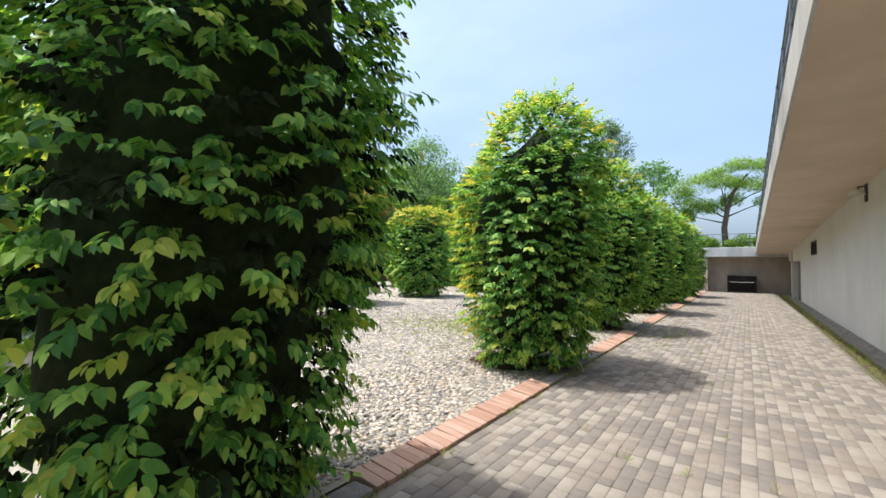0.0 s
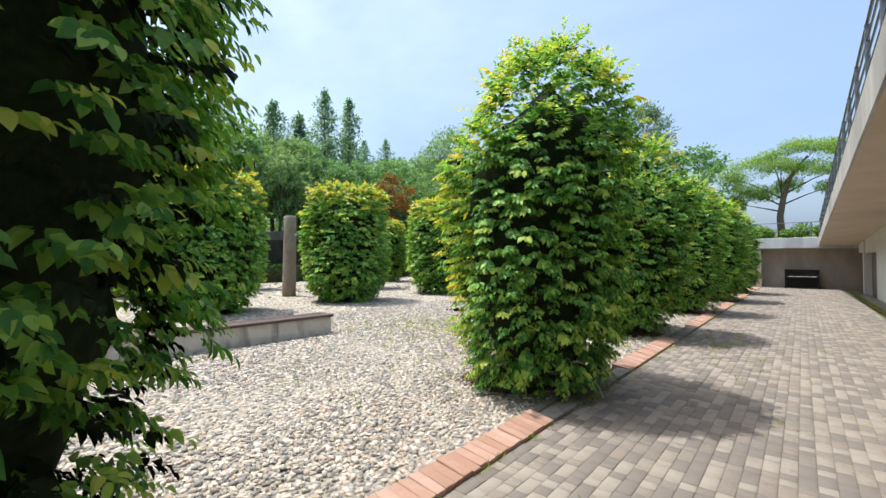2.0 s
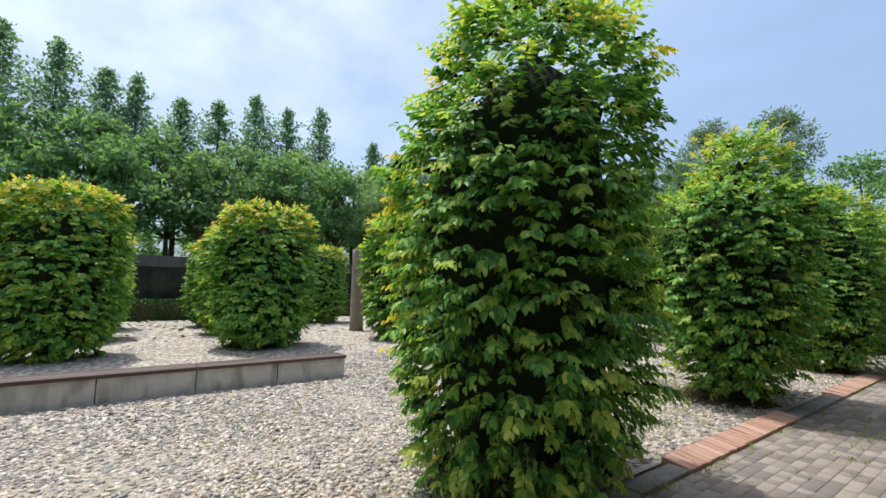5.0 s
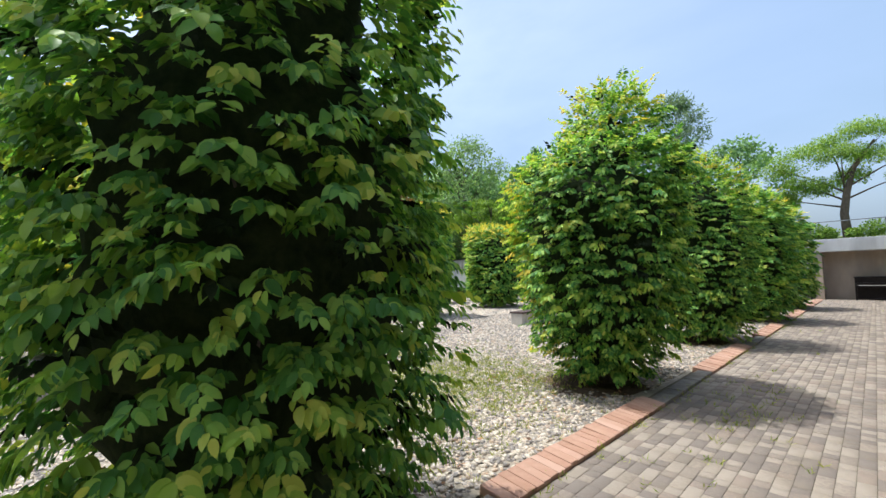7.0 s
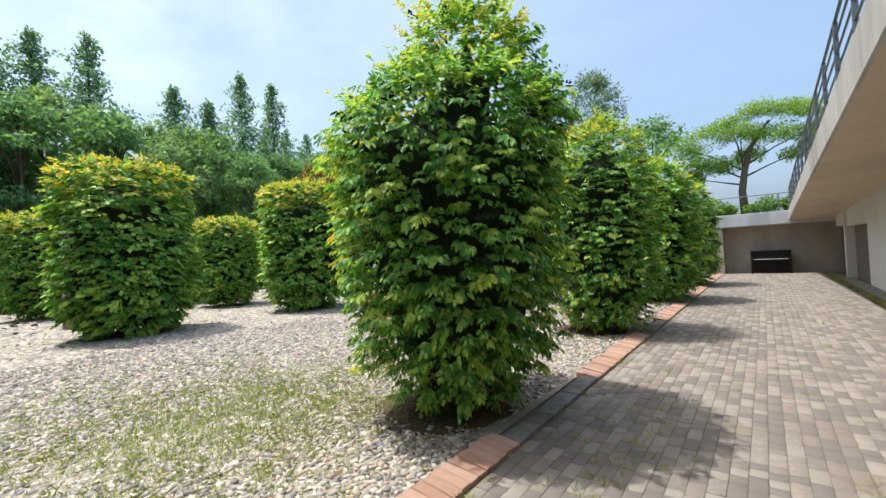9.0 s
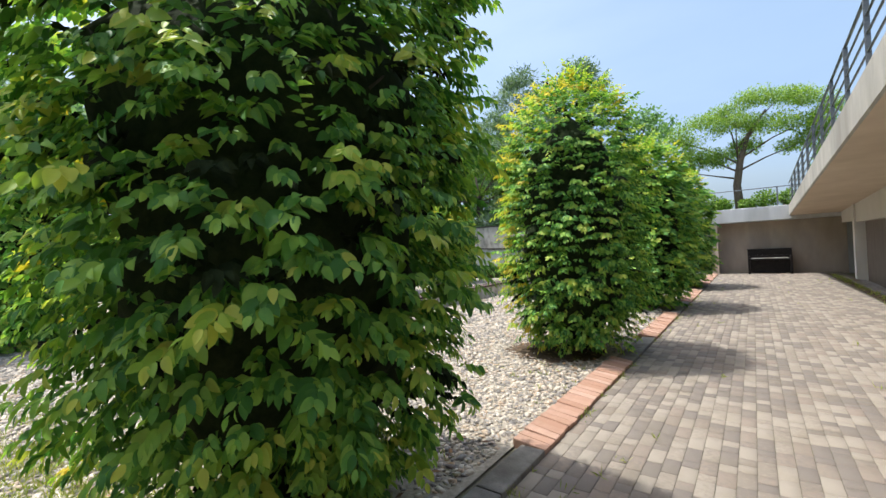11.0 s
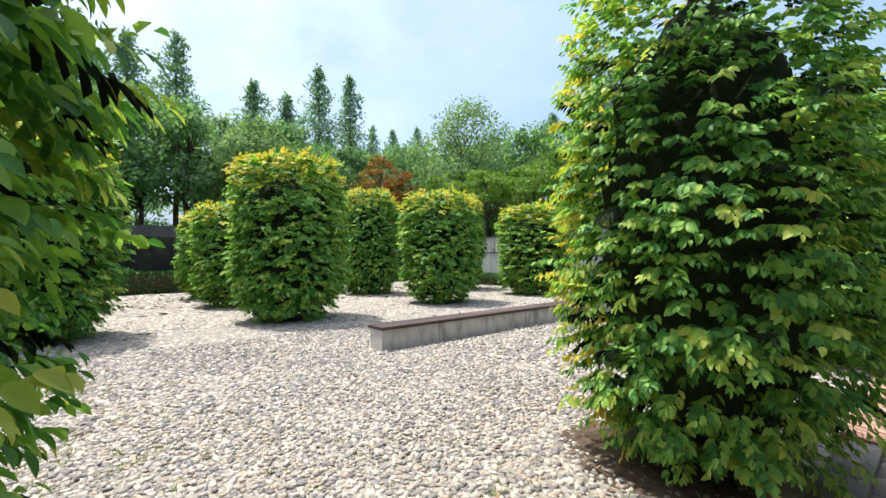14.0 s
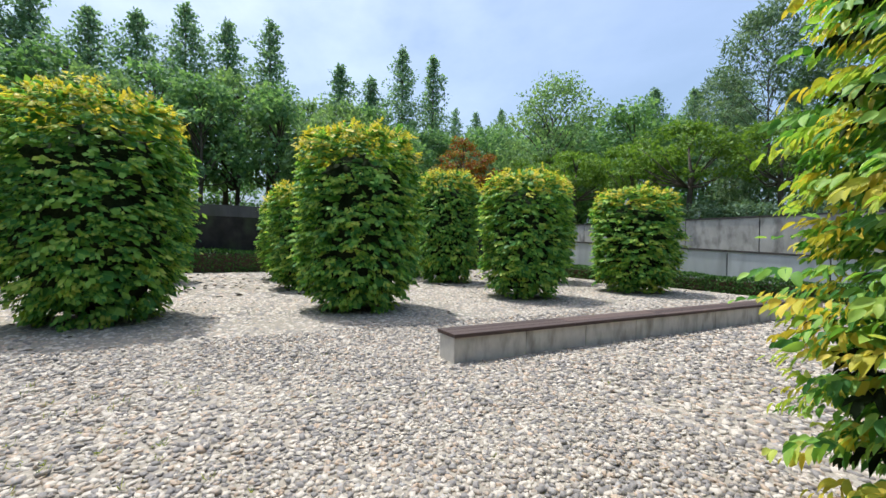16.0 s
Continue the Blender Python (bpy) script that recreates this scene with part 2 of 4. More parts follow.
def part(name, bm, mats, parent=None, label="", smooth=False, kind=""):
    mesh = bpy.data.meshes.new(name)
    bm.to_mesh(mesh)
    bm.free()
    if smooth:
        mesh.shade_smooth()
    return link(name, mesh, mats, parent, label, kind)


def np_mesh(name, verts, faces, index=None, smooth=False):
    mesh = bpy.data.meshes.new(name)
    nf, k = faces.shape
    mesh.vertices.add(len(verts))
    mesh.vertices.foreach_set("co", np.ascontiguousarray(verts, dtype=np.float32).ravel())
    mesh.loops.add(nf * k)
    mesh.loops.foreach_set("vertex_index", np.ascontiguousarray(faces, dtype=np.int32).ravel())
    mesh.polygons.add(nf)
    mesh.polygons.foreach_set("loop_start", np.arange(0, nf * k, k, dtype=np.int32))
    if index is not None:
        mesh.polygons.foreach_set("material_index", np.ascontiguousarray(index, dtype=np.int32))
    mesh.update(calc_edges=True)
    if smooth:
        mesh.shade_smooth()
    return mesh


def box(bm, lo, hi, bevel=0.0):
    """A box from corner to corner, its edges rounded off by bevel."""
    r = bmesh.ops.create_cube(bm, size=1)
    c = [(a + b) / 2 for a, b in zip(lo, hi)]
    s = [b - a for a, b in zip(lo, hi)]
    bmesh.ops.scale(bm, vec=s, verts=r["verts"])
    bmesh.ops.translate(bm, vec=c, verts=r["verts"])
    if bevel:
        edges = list({e for v in r["verts"] for e in v.link_edges})
        bmesh.ops.bevel(bm, geom=edges, offset=bevel, segments=2, affect="EDGES", profile=0.6)
    return bm


def prism(bm, outline, y0, y1, drop=0.0):
    """An (x, z) outline drawn out along y, falling by drop on the way."""
    a = [bm.verts.new((x, y0, z)) for x, z in outline]
    b = [bm.verts.new((x, y1, z - drop)) for x, z in outline]
    n = len(outline)
    bm.faces.new(a[::-1])
    bm.faces.new(b)
    for i in range(n):
        bm.faces.new((a[i], a[(i + 1) % n], b[(i + 1) % n], b[i]))
    bmesh.ops.recalc_face_normals(bm, faces=bm.faces)
    return bm


def tube(bm, pts, radii, sides=7):
    """A tapered tube through the points."""
    rings = []
    for i, p in enumerate(pts):
        d = (Vector(pts[min(i + 1, len(pts) - 1)]) - Vector(pts[max(i - 1, 0)])).normalized()
        u = d.cross(Vector((0.31, 0.95, 0.05))).normalized()
        w = d.cross(u)
        rings.append([bm.verts.new(Vector(p) + (u * math.cos(a) + w * math.sin(a)) * radii[i]) for a in (2 * math.pi * j / sides for j in range(sides))])
    for r0, r1 in zip(rings, rings[1:]):
        for j in range(sides):
            bm.faces.new((r0[j], r0[(j + 1) % sides], r1[(j + 1) % sides], r1[j]))
    bm.faces.new(rings[0][::-1])
    bm.faces.new(rings[-1])
    return bm


def unit(v):
    return v / np.maximum(np.linalg.norm(v, axis=1, keepdims=True), 1e-6)


def leaf_verts(P, D, N, L, W, fold=0.26):
    """Pointed oval leaves folded along the midrib and drooping to the tip, with their upper side towards N: two quads each."""
    D = unit(D)
    S = unit(np.cross(D, N))
    U = np.cross(S, D)
    L, W = L[:, None], W[:, None]

    def at(f, w, drop):
        return P + D * L * f + S * W * w + U * (W * abs(w) * fold * 2 - L * drop)
    v = [P, at(0.27, 0.46, 0.0), at(0.66, 0.38, 0.04), at(1.0, 0, 0.16), at(0.66, -0.38, 0.04), at(0.27, -0.46, 0.0)]
    V = np.stack(v, 1).reshape(-1, 3)
    i = np.arange(len(P))[:, None] * 6
    F = np.concatenate([i + np.array([[0, 1, 2, 3]]), i + np.array([[0, 3, 4, 5]])], 1).reshape(-1, 4)
    return V, F


def round_leaf_verts(P, D, N, L, W, fold=0.2):
    """Leaves as above with a smooth oval rim and a short tip, for a tree that is passed within reach: eight quads each."""
    D = unit(D)
    S = unit(np.cross(D, N))
    U = np.cross(S, D)
    L, W = L[:, None], W[:, None]

    def at(f, w):
        return P + D * L * f + S * W * w + U * (W * abs(w) * fold * 2 - L * 0.2 * f * f)
    rim = [(0.07, 0.24), (0.27, 0.46), (0.52, 0.49), (0.77, 0.33), (0.92, 0.13)]
    v = [at(f, 0) for f in (0, 0.27, 0.52, 0.77, 1.0)] + [at(f, w) for f, w in rim] + [at(f, -w) for f, w in rim]
    V = np.stack(v, 1).reshape(-1, 3)
    i = np.arange(len(P))[:, None] * 15
    quads = [(0, 5, 6, 1), (1, 6, 7, 2), (2, 7, 8, 3), (3, 8, 9, 4), (0, 1, 11, 10), (1, 2, 12, 11), (2, 3, 13, 12), (3, 4, 14, 13)]
    F = np.concatenate([i + np.array([q]) for q in quads], 1).reshape(-1, 4)
    return V, F


def chip_verts(P, D, N, L, W):
    """Plain pointed leaf blades for foliage far off: one quad each."""
    D = unit(D)
    S = unit(np.cross(D, N))
    L, W = L[:, None], W[:, None]
    V = np.stack([P, P + D * L * 0.5 + S * W * 0.5, P + D * L, P + D * L * 0.5 - S * W * 0.5], 1).reshape(-1, 3)
    return V, np.arange(len(P) * 4).reshape(-1, 4)


# ---- clipped hornbeams ----
def profile_at(shape, z):
    return np.interp(z, [p[0] for p in shape], [p[1] for p in shape])


def hornbeam(at, radius, height, seed, pitch, leaf, label, shape=None, fine=True, group="clipped hornbeam columns", yellow=0.28, shoots=50, close=False, shift=None, bare=0.0, face=(1, 0), west=0.25):
    """A hornbeam clipped to a column: trunk and boughs inside, fans of leaves in rough overlapping tiers outside."""
    rng = np.random.default_rng(seed)
    tree = thing("clipped_hornbeam", label, "tree", at, group)
    shape = shape or [(0.15, 0.46), (0.4, 0.72), (0.9, 0.94), (1.8, 1.0), (height - 1.5, 0.98), (height - 0.75, 0.86), (height - 0.25, 0.58), (height, 0.14)]
    shift = shift or [(0, 0, 0), (height, 0, 0)]
    bm = bmesh.new()
    tube(bm, [(0, 0, -0.05), (0.02, 0.01, 0.5), (-0.02, 0.02, height * 0.55), (0, 0, height * 0.88)], [0.10, 0.085, 0.055, 0.015], 9)
    part("trunk", bm, BARK, tree, "grey-brown trunk", True)
    for _ in range(9):
        bm = bmesh.new()
        z, a = rng.uniform(0.3, height * 0.8), rng.uniform(0, 6.283)
        r = radius * float(profile_at(shape, z)) * 0.8
        tube(bm, [(0, 0, z - 0.15), (math.cos(a) * r * 0.5, math.sin(a) * r * 0.5, z + 0.1), (math.cos(a) * r, math.sin(a) * r, z + 0.25)], [0.03, 0.018, 0.006], 5)
        part("bough", bm, BARK, tree, "", True)

    def offset(z):
        return np.stack([np.interp(z, [q[0] for q in shift], [q[i] for q in shift]) for i in (1, 2)], -1)

    def swell(th, z):
        return 1 + 0.05 * np.sin(3 * th + seed) * np.sin(2.1 * z + seed) + 0.04 * np.sin(5 * th - 1.7 * z + 2 * seed) + 0.025 * np.sin(9 * z + 2 * th)

    # lumpy near-black body that paints the shade inside, showing only in the gaps
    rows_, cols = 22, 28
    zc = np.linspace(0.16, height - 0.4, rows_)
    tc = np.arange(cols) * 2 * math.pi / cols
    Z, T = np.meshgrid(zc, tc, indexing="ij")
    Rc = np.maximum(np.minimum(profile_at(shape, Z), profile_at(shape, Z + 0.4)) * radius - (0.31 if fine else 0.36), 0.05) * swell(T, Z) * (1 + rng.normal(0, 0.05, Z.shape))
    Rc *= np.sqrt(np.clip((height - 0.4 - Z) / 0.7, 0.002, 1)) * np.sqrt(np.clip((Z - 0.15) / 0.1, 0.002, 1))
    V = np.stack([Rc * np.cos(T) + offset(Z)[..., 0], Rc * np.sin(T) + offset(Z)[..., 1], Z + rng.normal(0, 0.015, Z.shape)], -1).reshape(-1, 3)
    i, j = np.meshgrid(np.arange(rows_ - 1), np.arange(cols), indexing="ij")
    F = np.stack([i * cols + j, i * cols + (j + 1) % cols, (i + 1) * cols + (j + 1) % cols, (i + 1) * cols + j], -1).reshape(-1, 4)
    link("inner_growth", np_mesh("inner_growth", V, F), [INNERSHADE], tree, "near-black lumpy core, the crown's inner shade in its colour", "stuff")

    # outline of the clipped face from its foot over the shoulder to the middle of the top
    pz, pr = np.array([p[0] for p in shape] + [height + 0.02]), np.array([p[1] for p in shape] + [0.0]) * radius
    seg = np.concatenate([[0], np.cumsum(np.hypot(np.diff(pz), np.diff(pr)))])
    T, Z, R, NR, NZ, DEEP = [], [], [], [], [], []
    for layer in (0, 1):
        u = pitch * 0.4
        while u < seg[-1]:
            r, z = float(np.interp(u, seg, pr)), float(np.interp(u, seg, pz))
            k = min(max(int(np.searchsorted(seg, u)), 1), len(pz) - 1)
            d = np.array([pr[k] - pr[k - 1], pz[k] - pz[k - 1]])
            d /= np.linalg.norm(d)
            n = max(2, round(2 * math.pi * r / pitch))
            T.append((np.arange(n) + rng.uniform(0, 1) + rng.normal(0, 0.33, n)) * 2 * math.pi / n)
            Z.append(z + (rng.normal(0, pitch * 0.5, n) + pitch * 1.1 * np.sin(3 * T[-1] + 5 * z + seed) * np.sin(7 * T[-1] - 2 * z)) * (1 - 0.7 * max(0, -d[0])))
            R.append(np.full(n, r))
            NR.append(np.full(n, d[1]))
            NZ.append(np.full(n, -d[0]))
            DEEP.append(np.full(n, layer))
            u += pitch * 0.8
    th, zs, r, nr, nz, deep = (np.concatenate(q) for q in (T, Z, R, NR, NZ, DEEP))
    keep = (rng.uniform(0, 1, len(th)) < np.where(deep == 0, (0.92 if fine else 0.97) - bare * np.clip((2.8 - zs) / 1.2, 0, 1), 1.0))
    th, zs, r, nr, nz, deep = (q[keep] for q in (th, zs, r, nr, nz, deep))
    n = len(th)
    zs = np.clip(zs, 0.16, height + 0.02)
    nr, nz = np.maximum(nr, -0.2), np.clip(nz, -0.25, 1)
    if fine and not close and height < 4.2:
        zs = zs - 0.25 * np.clip(-np.cos(th), 0, 1) * np.clip((zs - (height - 1.5)) / 1.3, 0, 1)
    proud = np.where(rng.uniform(0, 1, n) < 0.28, rng.uniform(0.02, 0.15, n), rng.uniform(-0.08, 0.02, n)) - deep * rng.uniform(0.06, 0.15, n)
    radial = np.stack([np.cos(th), np.sin(th), np.zeros(n)], 1)
    up = np.array([[0, 0, 1.0]])
    out = unit(radial * nr[:, None] + up * nz[:, None])
    org = radial * (r * swell(th, zs))[:, None] + up * zs[:, None] + out * (proud - leaf * 0.8)[:, None]
    org[:, :2] += offset(zs)
    tang = np.stack([-np.sin(th), np.cos(th), np.zeros(n)], 1)
    twig = unit(out + tang * rng.normal(0, 0.4, n)[:, None] + up * rng.normal(0.02, 0.2, n)[:, None])
    lat = unit(np.cross(twig, up + radial * 0.3))
    size = rng.uniform(0.8, 1.25, n)
    length = pitch * 1.0 * size
    # young yellow tops, then yellow painted in for sun on west and proud sprays
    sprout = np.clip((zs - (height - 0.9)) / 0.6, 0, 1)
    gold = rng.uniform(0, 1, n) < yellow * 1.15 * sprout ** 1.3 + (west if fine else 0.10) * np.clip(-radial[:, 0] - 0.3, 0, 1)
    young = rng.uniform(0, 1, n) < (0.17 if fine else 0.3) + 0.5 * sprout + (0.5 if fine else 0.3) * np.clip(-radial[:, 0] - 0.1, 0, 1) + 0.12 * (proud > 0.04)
    # some deep leaves take the near-black shade colour too, more where bare
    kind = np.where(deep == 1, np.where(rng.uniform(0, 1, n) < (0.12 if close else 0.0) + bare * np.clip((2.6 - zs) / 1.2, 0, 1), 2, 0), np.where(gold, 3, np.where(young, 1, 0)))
    tilt = rng.normal(0, 0.36, (n, 3))
    per = 11 if fine else 9
    P, D, N, L, M, G = [], [], [], [], [], []
    near = (radial[:, 0] * face[0] + radial[:, 1] * face[1] > -0.25) & (zs < 3.0)
    grade = np.where(deep == 1, np.where(close & near, 1, 0), np.where(close & near, 2, 1 if fine else 0))
    for j in range(per):
        f = j / (per - 1)
        side = (1 if j % 2 else -1) * (0 if j == per - 1 else 1)
        droop = rng.uniform(0.2, 0.75, n) + 0.3 * f
        s = f * length * rng.uniform(0.9, 1.1, n)
        P.append(org + twig * s[:, None] + lat * (side * leaf * 0.12) - up * (1.1 * s * s)[:, None] + rng.normal(0, leaf * 0.1, (n, 3)))
        D.append(unit(twig * (0.55 + 0.5 * f) + lat * side * (0.95 - 0.25 * f) + rng.normal(0, 0.16, (n, 3)) - up * (droop * (1.1 - 0.8 * np.clip(nz, 0, 1)))[:, None]))
        N.append(unit(up * 0.72 + out * 0.8 + tilt + rng.normal(0, 0.16, (n, 3))))
        L.append(leaf * size * rng.uniform(0.8, 1.15, n) * np.where(deep == 1, 1.1 if close else 1.25 if fine else 1.6, 1.0) * (0.72 + 0.4 * math.sin(math.pi * min(1, f + 0.2))))
        G.append(np.where((deep == 1) & (j % 2 == 1) & (not fine), -1, grade))
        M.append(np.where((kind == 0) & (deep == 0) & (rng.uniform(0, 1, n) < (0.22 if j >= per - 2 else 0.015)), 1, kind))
    # stray shoots that have outgrown the clipping
    for _ in range(shoots):
        a = rng.uniform(0, 6.283)
        z = rng.uniform(0.35, height) if rng.uniform() < 0.5 else rng.uniform(height - 1.2, height)
        o = np.array([math.cos(a), math.sin(a), 0])
        d = o * rng.uniform(0.5, 1.0) + np.array([0, 0, rng.uniform(-0.1, 0.5) + (0.9 if z > height - 0.6 else 0)]) + rng.normal(0, 0.2, 3)
        d /= np.linalg.norm(d)
        k = 9
        s = np.linspace(0, rng.uniform(0.18, 0.38), k)
        base = o * float(profile_at(shape, z)) * radius * 0.95 + np.array([*offset(z), z])
        P.append(base + s[:, None] * d - up * (0.5 * s * s)[:, None])
        side = np.cross(d, [0, 0, 1.0])
        D.append(unit(d * 0.7 + side * np.where(np.arange(k) % 2, 0.8, -0.8)[:, None] + rng.normal(0, 0.15, (k, 3)) - np.array([[0, 0, 0.25]])))
        N.append(unit(up + rng.normal(0, 0.25, (k, 3))))
        L.append(leaf * rng.uniform(0.6, 1.0, k))
        G.append(np.full(k, 1 if fine else 0))
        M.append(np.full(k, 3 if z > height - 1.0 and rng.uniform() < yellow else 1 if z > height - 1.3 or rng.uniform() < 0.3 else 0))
    P, D, N, L, M, G = (np.concatenate(q) for q in (P, D, N, L, M, G))
    P[:, 2] = np.maximum(P[:, 2], 0.04)
    V, F, idx, base = [], [], [], 0
    for g, make, quads in ((0, chip_verts, 1), (1, leaf_verts, 2), (2, round_leaf_verts, 8)):
        m = G == g
        if m.any():
            v, f = make(P[m], D[m], N[m], L[m], L[m] * (0.52 if fine else 0.64))
            V.append(v)
            F.append(f + base)
            idx.append(np.repeat(M[m].astype(int), quads))
            base += len(v)
    V, F, idx = np.concatenate(V), np.concatenate(F), np.concatenate(idx)
    V[:, 2] = np.maximum(V[:, 2], 0.012)
    link("crown", np_mesh("crown", V, F, idx, smooth=close), [LEAF, YOUNG_SUNLIT, INNERSHADE, GOLDEN], tree, "dense green leaves, yellow-green for young tips and sunlit sides", "stuff")
    return tree


# ---- trees ----
def clump_leaves(rng, centre, size, count, leaf, flat=0.5):
    d = unit(rng.normal(0, 1, (count, 3)))
    rad = rng.uniform(0.25, 1.0, count) ** 0.5
    P = np.array(centre) + d * rad[:, None] * np.array(size)
    D = unit(d * 0.6 + rng.normal(0, 0.7, (count, 3)) - np.array([[0, 0, 0.25]]))
    N = unit(np.array([[0, 0, 1.0]]) * flat + d * 0.6 + rng.normal(0, 0.4, (count, 3)))
    return P, D, N, leaf * rng.uniform(0.6, 1.35, count)


def finish_crown(tree, parts_, mat, label, width=0.6):
    P, D, N, L = (np.concatenate(q) for q in zip(*parts_))
    V, F = chip_verts(P, D, N, L, L * width)
    link("crown", np_mesh("crown", V, F), [mat], tree, label, "stuff")


def conifer(at, height, seed, spread=0.16):
    """A tall narrow dawn redwood: straight trunk, tiers of ascending boughs."""
    rng = np.random.default_rng(seed)
    tree = thing("dawn_redwood", "tall narrow dawn redwood with feathery dark green foliage", "tree", at, "tall trees on the bank")
    bm = bmesh.new()
    tube(bm, [(0, 0, -0.4), (0.05, 0, height * 0.5), (0, 0, height)], [0.24, 0.14, 0.02], 7)
    bits = []
    k = 74
    thin = rng.uniform(0.85, 1.15)
    for i in range(k):
        f = 0.30 + 0.695 * (i + rng.uniform(0, 0.8)) / k
        z, a = height * f, i * 2.4 + rng.uniform(-0.5, 0.5)
        below = height * (1 - f)
        reach = min(spread * thin * below ** 0.85, 2.9) * rng.uniform(0.35, 1.2) + 0.15
        e = np.array([math.cos(a) * reach, math.sin(a) * reach, z + reach * 0.35])
        if i % 2 == 0:
            tube(bm, [(0, 0, z - 0.1), tuple(e)], [0.04, 0.008], 4)
        for g in (0.35, 0.68, 1.0):
            c = np.array([0, 0, z]) * (1 - g) + e * g
            w = 0.2 + reach * 0.19
            bits.append(clump_leaves(rng, c, (w * 1.15, w * 1.15, w * 0.7), int(11 + 7.5 * min(reach, 2.4)), 0.295, 0.6))
    part("trunk", bm, BARK, tree, "straight brown trunk and boughs", True)
    finish_crown(tree, bits, CONIFER, "feathery dark green foliage")
    return tree


def broadleaf(at, height, width, seed, mat, label, clumps=34, leaf=0.34, per=90, bare=0.28, name="broadleaf_tree", group="woodland behind the walls", flat=0.55, lump=1.0, blade=0.6, squash=0.62, limb=1.0):
    """A broadleaved tree: forked trunk, limbs to each clump, a loose crown with gaps."""
    rng = np.random.default_rng(seed)
    tree = thing(name, label, "tree", at, group)
    bm = bmesh.new()
    tube(bm, [(0, 0, -0.4), (rng.uniform(-0.2, 0.2), rng.uniform(-0.2, 0.2), height * bare), (0, 0, height * 0.75)], [0.17 * limb, 0.12 * limb, 0.04 * limb], 7)
    bits = []
    for i in range(clumps):
        f = rng.uniform(0, 1)
        z = height * (bare + (1 - bare) * f * 0.95)
        env = width / 2 * math.sin(math.pi * min(0.97, 0.18 + 0.78 * f)) ** 0.7
        a, q = rng.uniform(0, 6.283), rng.uniform(0.25, 1.0) ** 0.6
        c = (math.cos(a) * env * q, math.sin(a) * env * q, z)
        if i % 2 == 0:
            tube(bm, [(0, 0, max(height * bare * 0.8, z - env * 0.9)), (c[0] * 0.5, c[1] * 0.5, z - env * 0.3), c], [0.06 * limb, 0.04 * limb, 0.012 * limb], 4)
        s = width * rng.uniform(0.10, 0.19) * lump
        bits.append(clump_leaves(rng, c, (s, s, s * squash), per, leaf, flat))
    part("trunk", bm, BARK, tree, "brown trunk and limbs", True)
    finish_crown(tree, bits, mat, "loose crown of small leaves", blade)
    return tree


def umbrella_pine(at, seed):
    """A spreading pine with flat plates of needles on bent limbs."""
    rng = np.random.default_rng(seed)
    tree = thing("spreading_pine", "spreading umbrella pine with flat bright green needle plates", "tree", at)
    bm = bmesh.new()
    tube(bm, [(0, 0, -0.4), (-0.12, 0.1, 1.6), (0.1, 0, 3.0), (0.5, 0, 4.4), (1.5, 0.2, 6.0)], [0.27, 0.22, 0.19, 0.13, 0.05], 9)
    plates = [(-3.1, 0.2, 5.0, 1.3), (-2.0, -0.5, 5.7, 1.4), (-0.6, 0.3, 6.2, 1.5), (0.9, 0, 6.9, 1.6), (2.2, 0.4, 6.7, 1.6), (3.3, -0.3, 6.1, 1.5), (4.3, 0.2, 5.4, 1.3), (4.0, 0.5, 4.5, 1.2),
              (-2.3, 0.4, 3.9, 1.2), (-1.3, -0.3, 3.5, 1.0), (0.4, 0.4, 4.1, 1.0), (2.6, -0.4, 4.9, 1.4), (3.4, 0.5, 4.0, 1.2), (1.2, 0.8, 5.4, 1.3), (0.0, -0.9, 5.3, 1.2), (4.3, -0.2, 3.2, 0.9), (-2.9, 0.6, 3.0, 0.7)]
    bits = []
    for i, (x, y, z, s) in enumerate(plates):
        if i % 2 == 0:
            tube(bm, [(0.02 * x, 0, 2.0 + (z - 3.0) * 0.5), (x * 0.4, y * 0.4, z * 0.78), (x, y, z - 0.1)], [0.065, 0.04, 0.015], 6)
        for _ in range(12):
            a, q = rng.uniform(0, 6.283), rng.uniform(0.1, 0.95)
            bits.append(clump_leaves(rng, (x + math.cos(a) * s * q, y + math.sin(a) * s * q, z + rng.uniform(-0.15, 0.3) - 0.3 * q), (s * 0.45, s * 0.45, 0.42), 170, 0.155, 0.8))
    part("trunk", bm, PINE_BARK, tree, "bent brown trunk and limbs", True)
    finish_crown(tree, bits, PINE_LEAF, "flat plates of bright green needles", 0.35)
    return tree


# ---- ground ----
bm = bmesh.new()
bmesh.ops.create_grid(bm, x_segments=1, y_segments=1, size=1500)
bmesh.ops.translate(bm, vec=(0, 0, -0.08), verts=bm.verts)
tagged(part("ground", bm, GROUND), "wide flat grassy earth ground", "ground", kind="structure")

EDGE, WALL_X, END_Y = -2.14, 2.05, 32.8
bm = bmesh.new()
bmesh.ops.create_grid(bm, x_segments=110, y_segments=160, size=1)
for v in bm.verts:
    v.co.x, v.co.y = -15.7 + v.co.x * 13.3, 10.0 + v.co.y * 22.0
    v.co.z = 0.010 + 0.012 * noise.noise((v.co.x * 0.7, v.co.y * 0.7, 0)) + 0.006 * noise.noise((v.co.x * 2.3, v.co.y * 2.3, 3))
tagged(part("gravel_bed", bm, GRAVEL, smooth=True), "pale river gravel bed with sparse weeds", "gravel", kind="structure")

bm = box(bmesh.new(), (EDGE - 0.3, -14, -0.07), (WALL_X, END_Y + 4, -0.008))
pavement = tagged(part("pavement", bm, JOINT), "beige and taupe concrete block paving with mossy joints", "paving", kind="structure")


# ---- building beside the path ----
LIP = 0.46
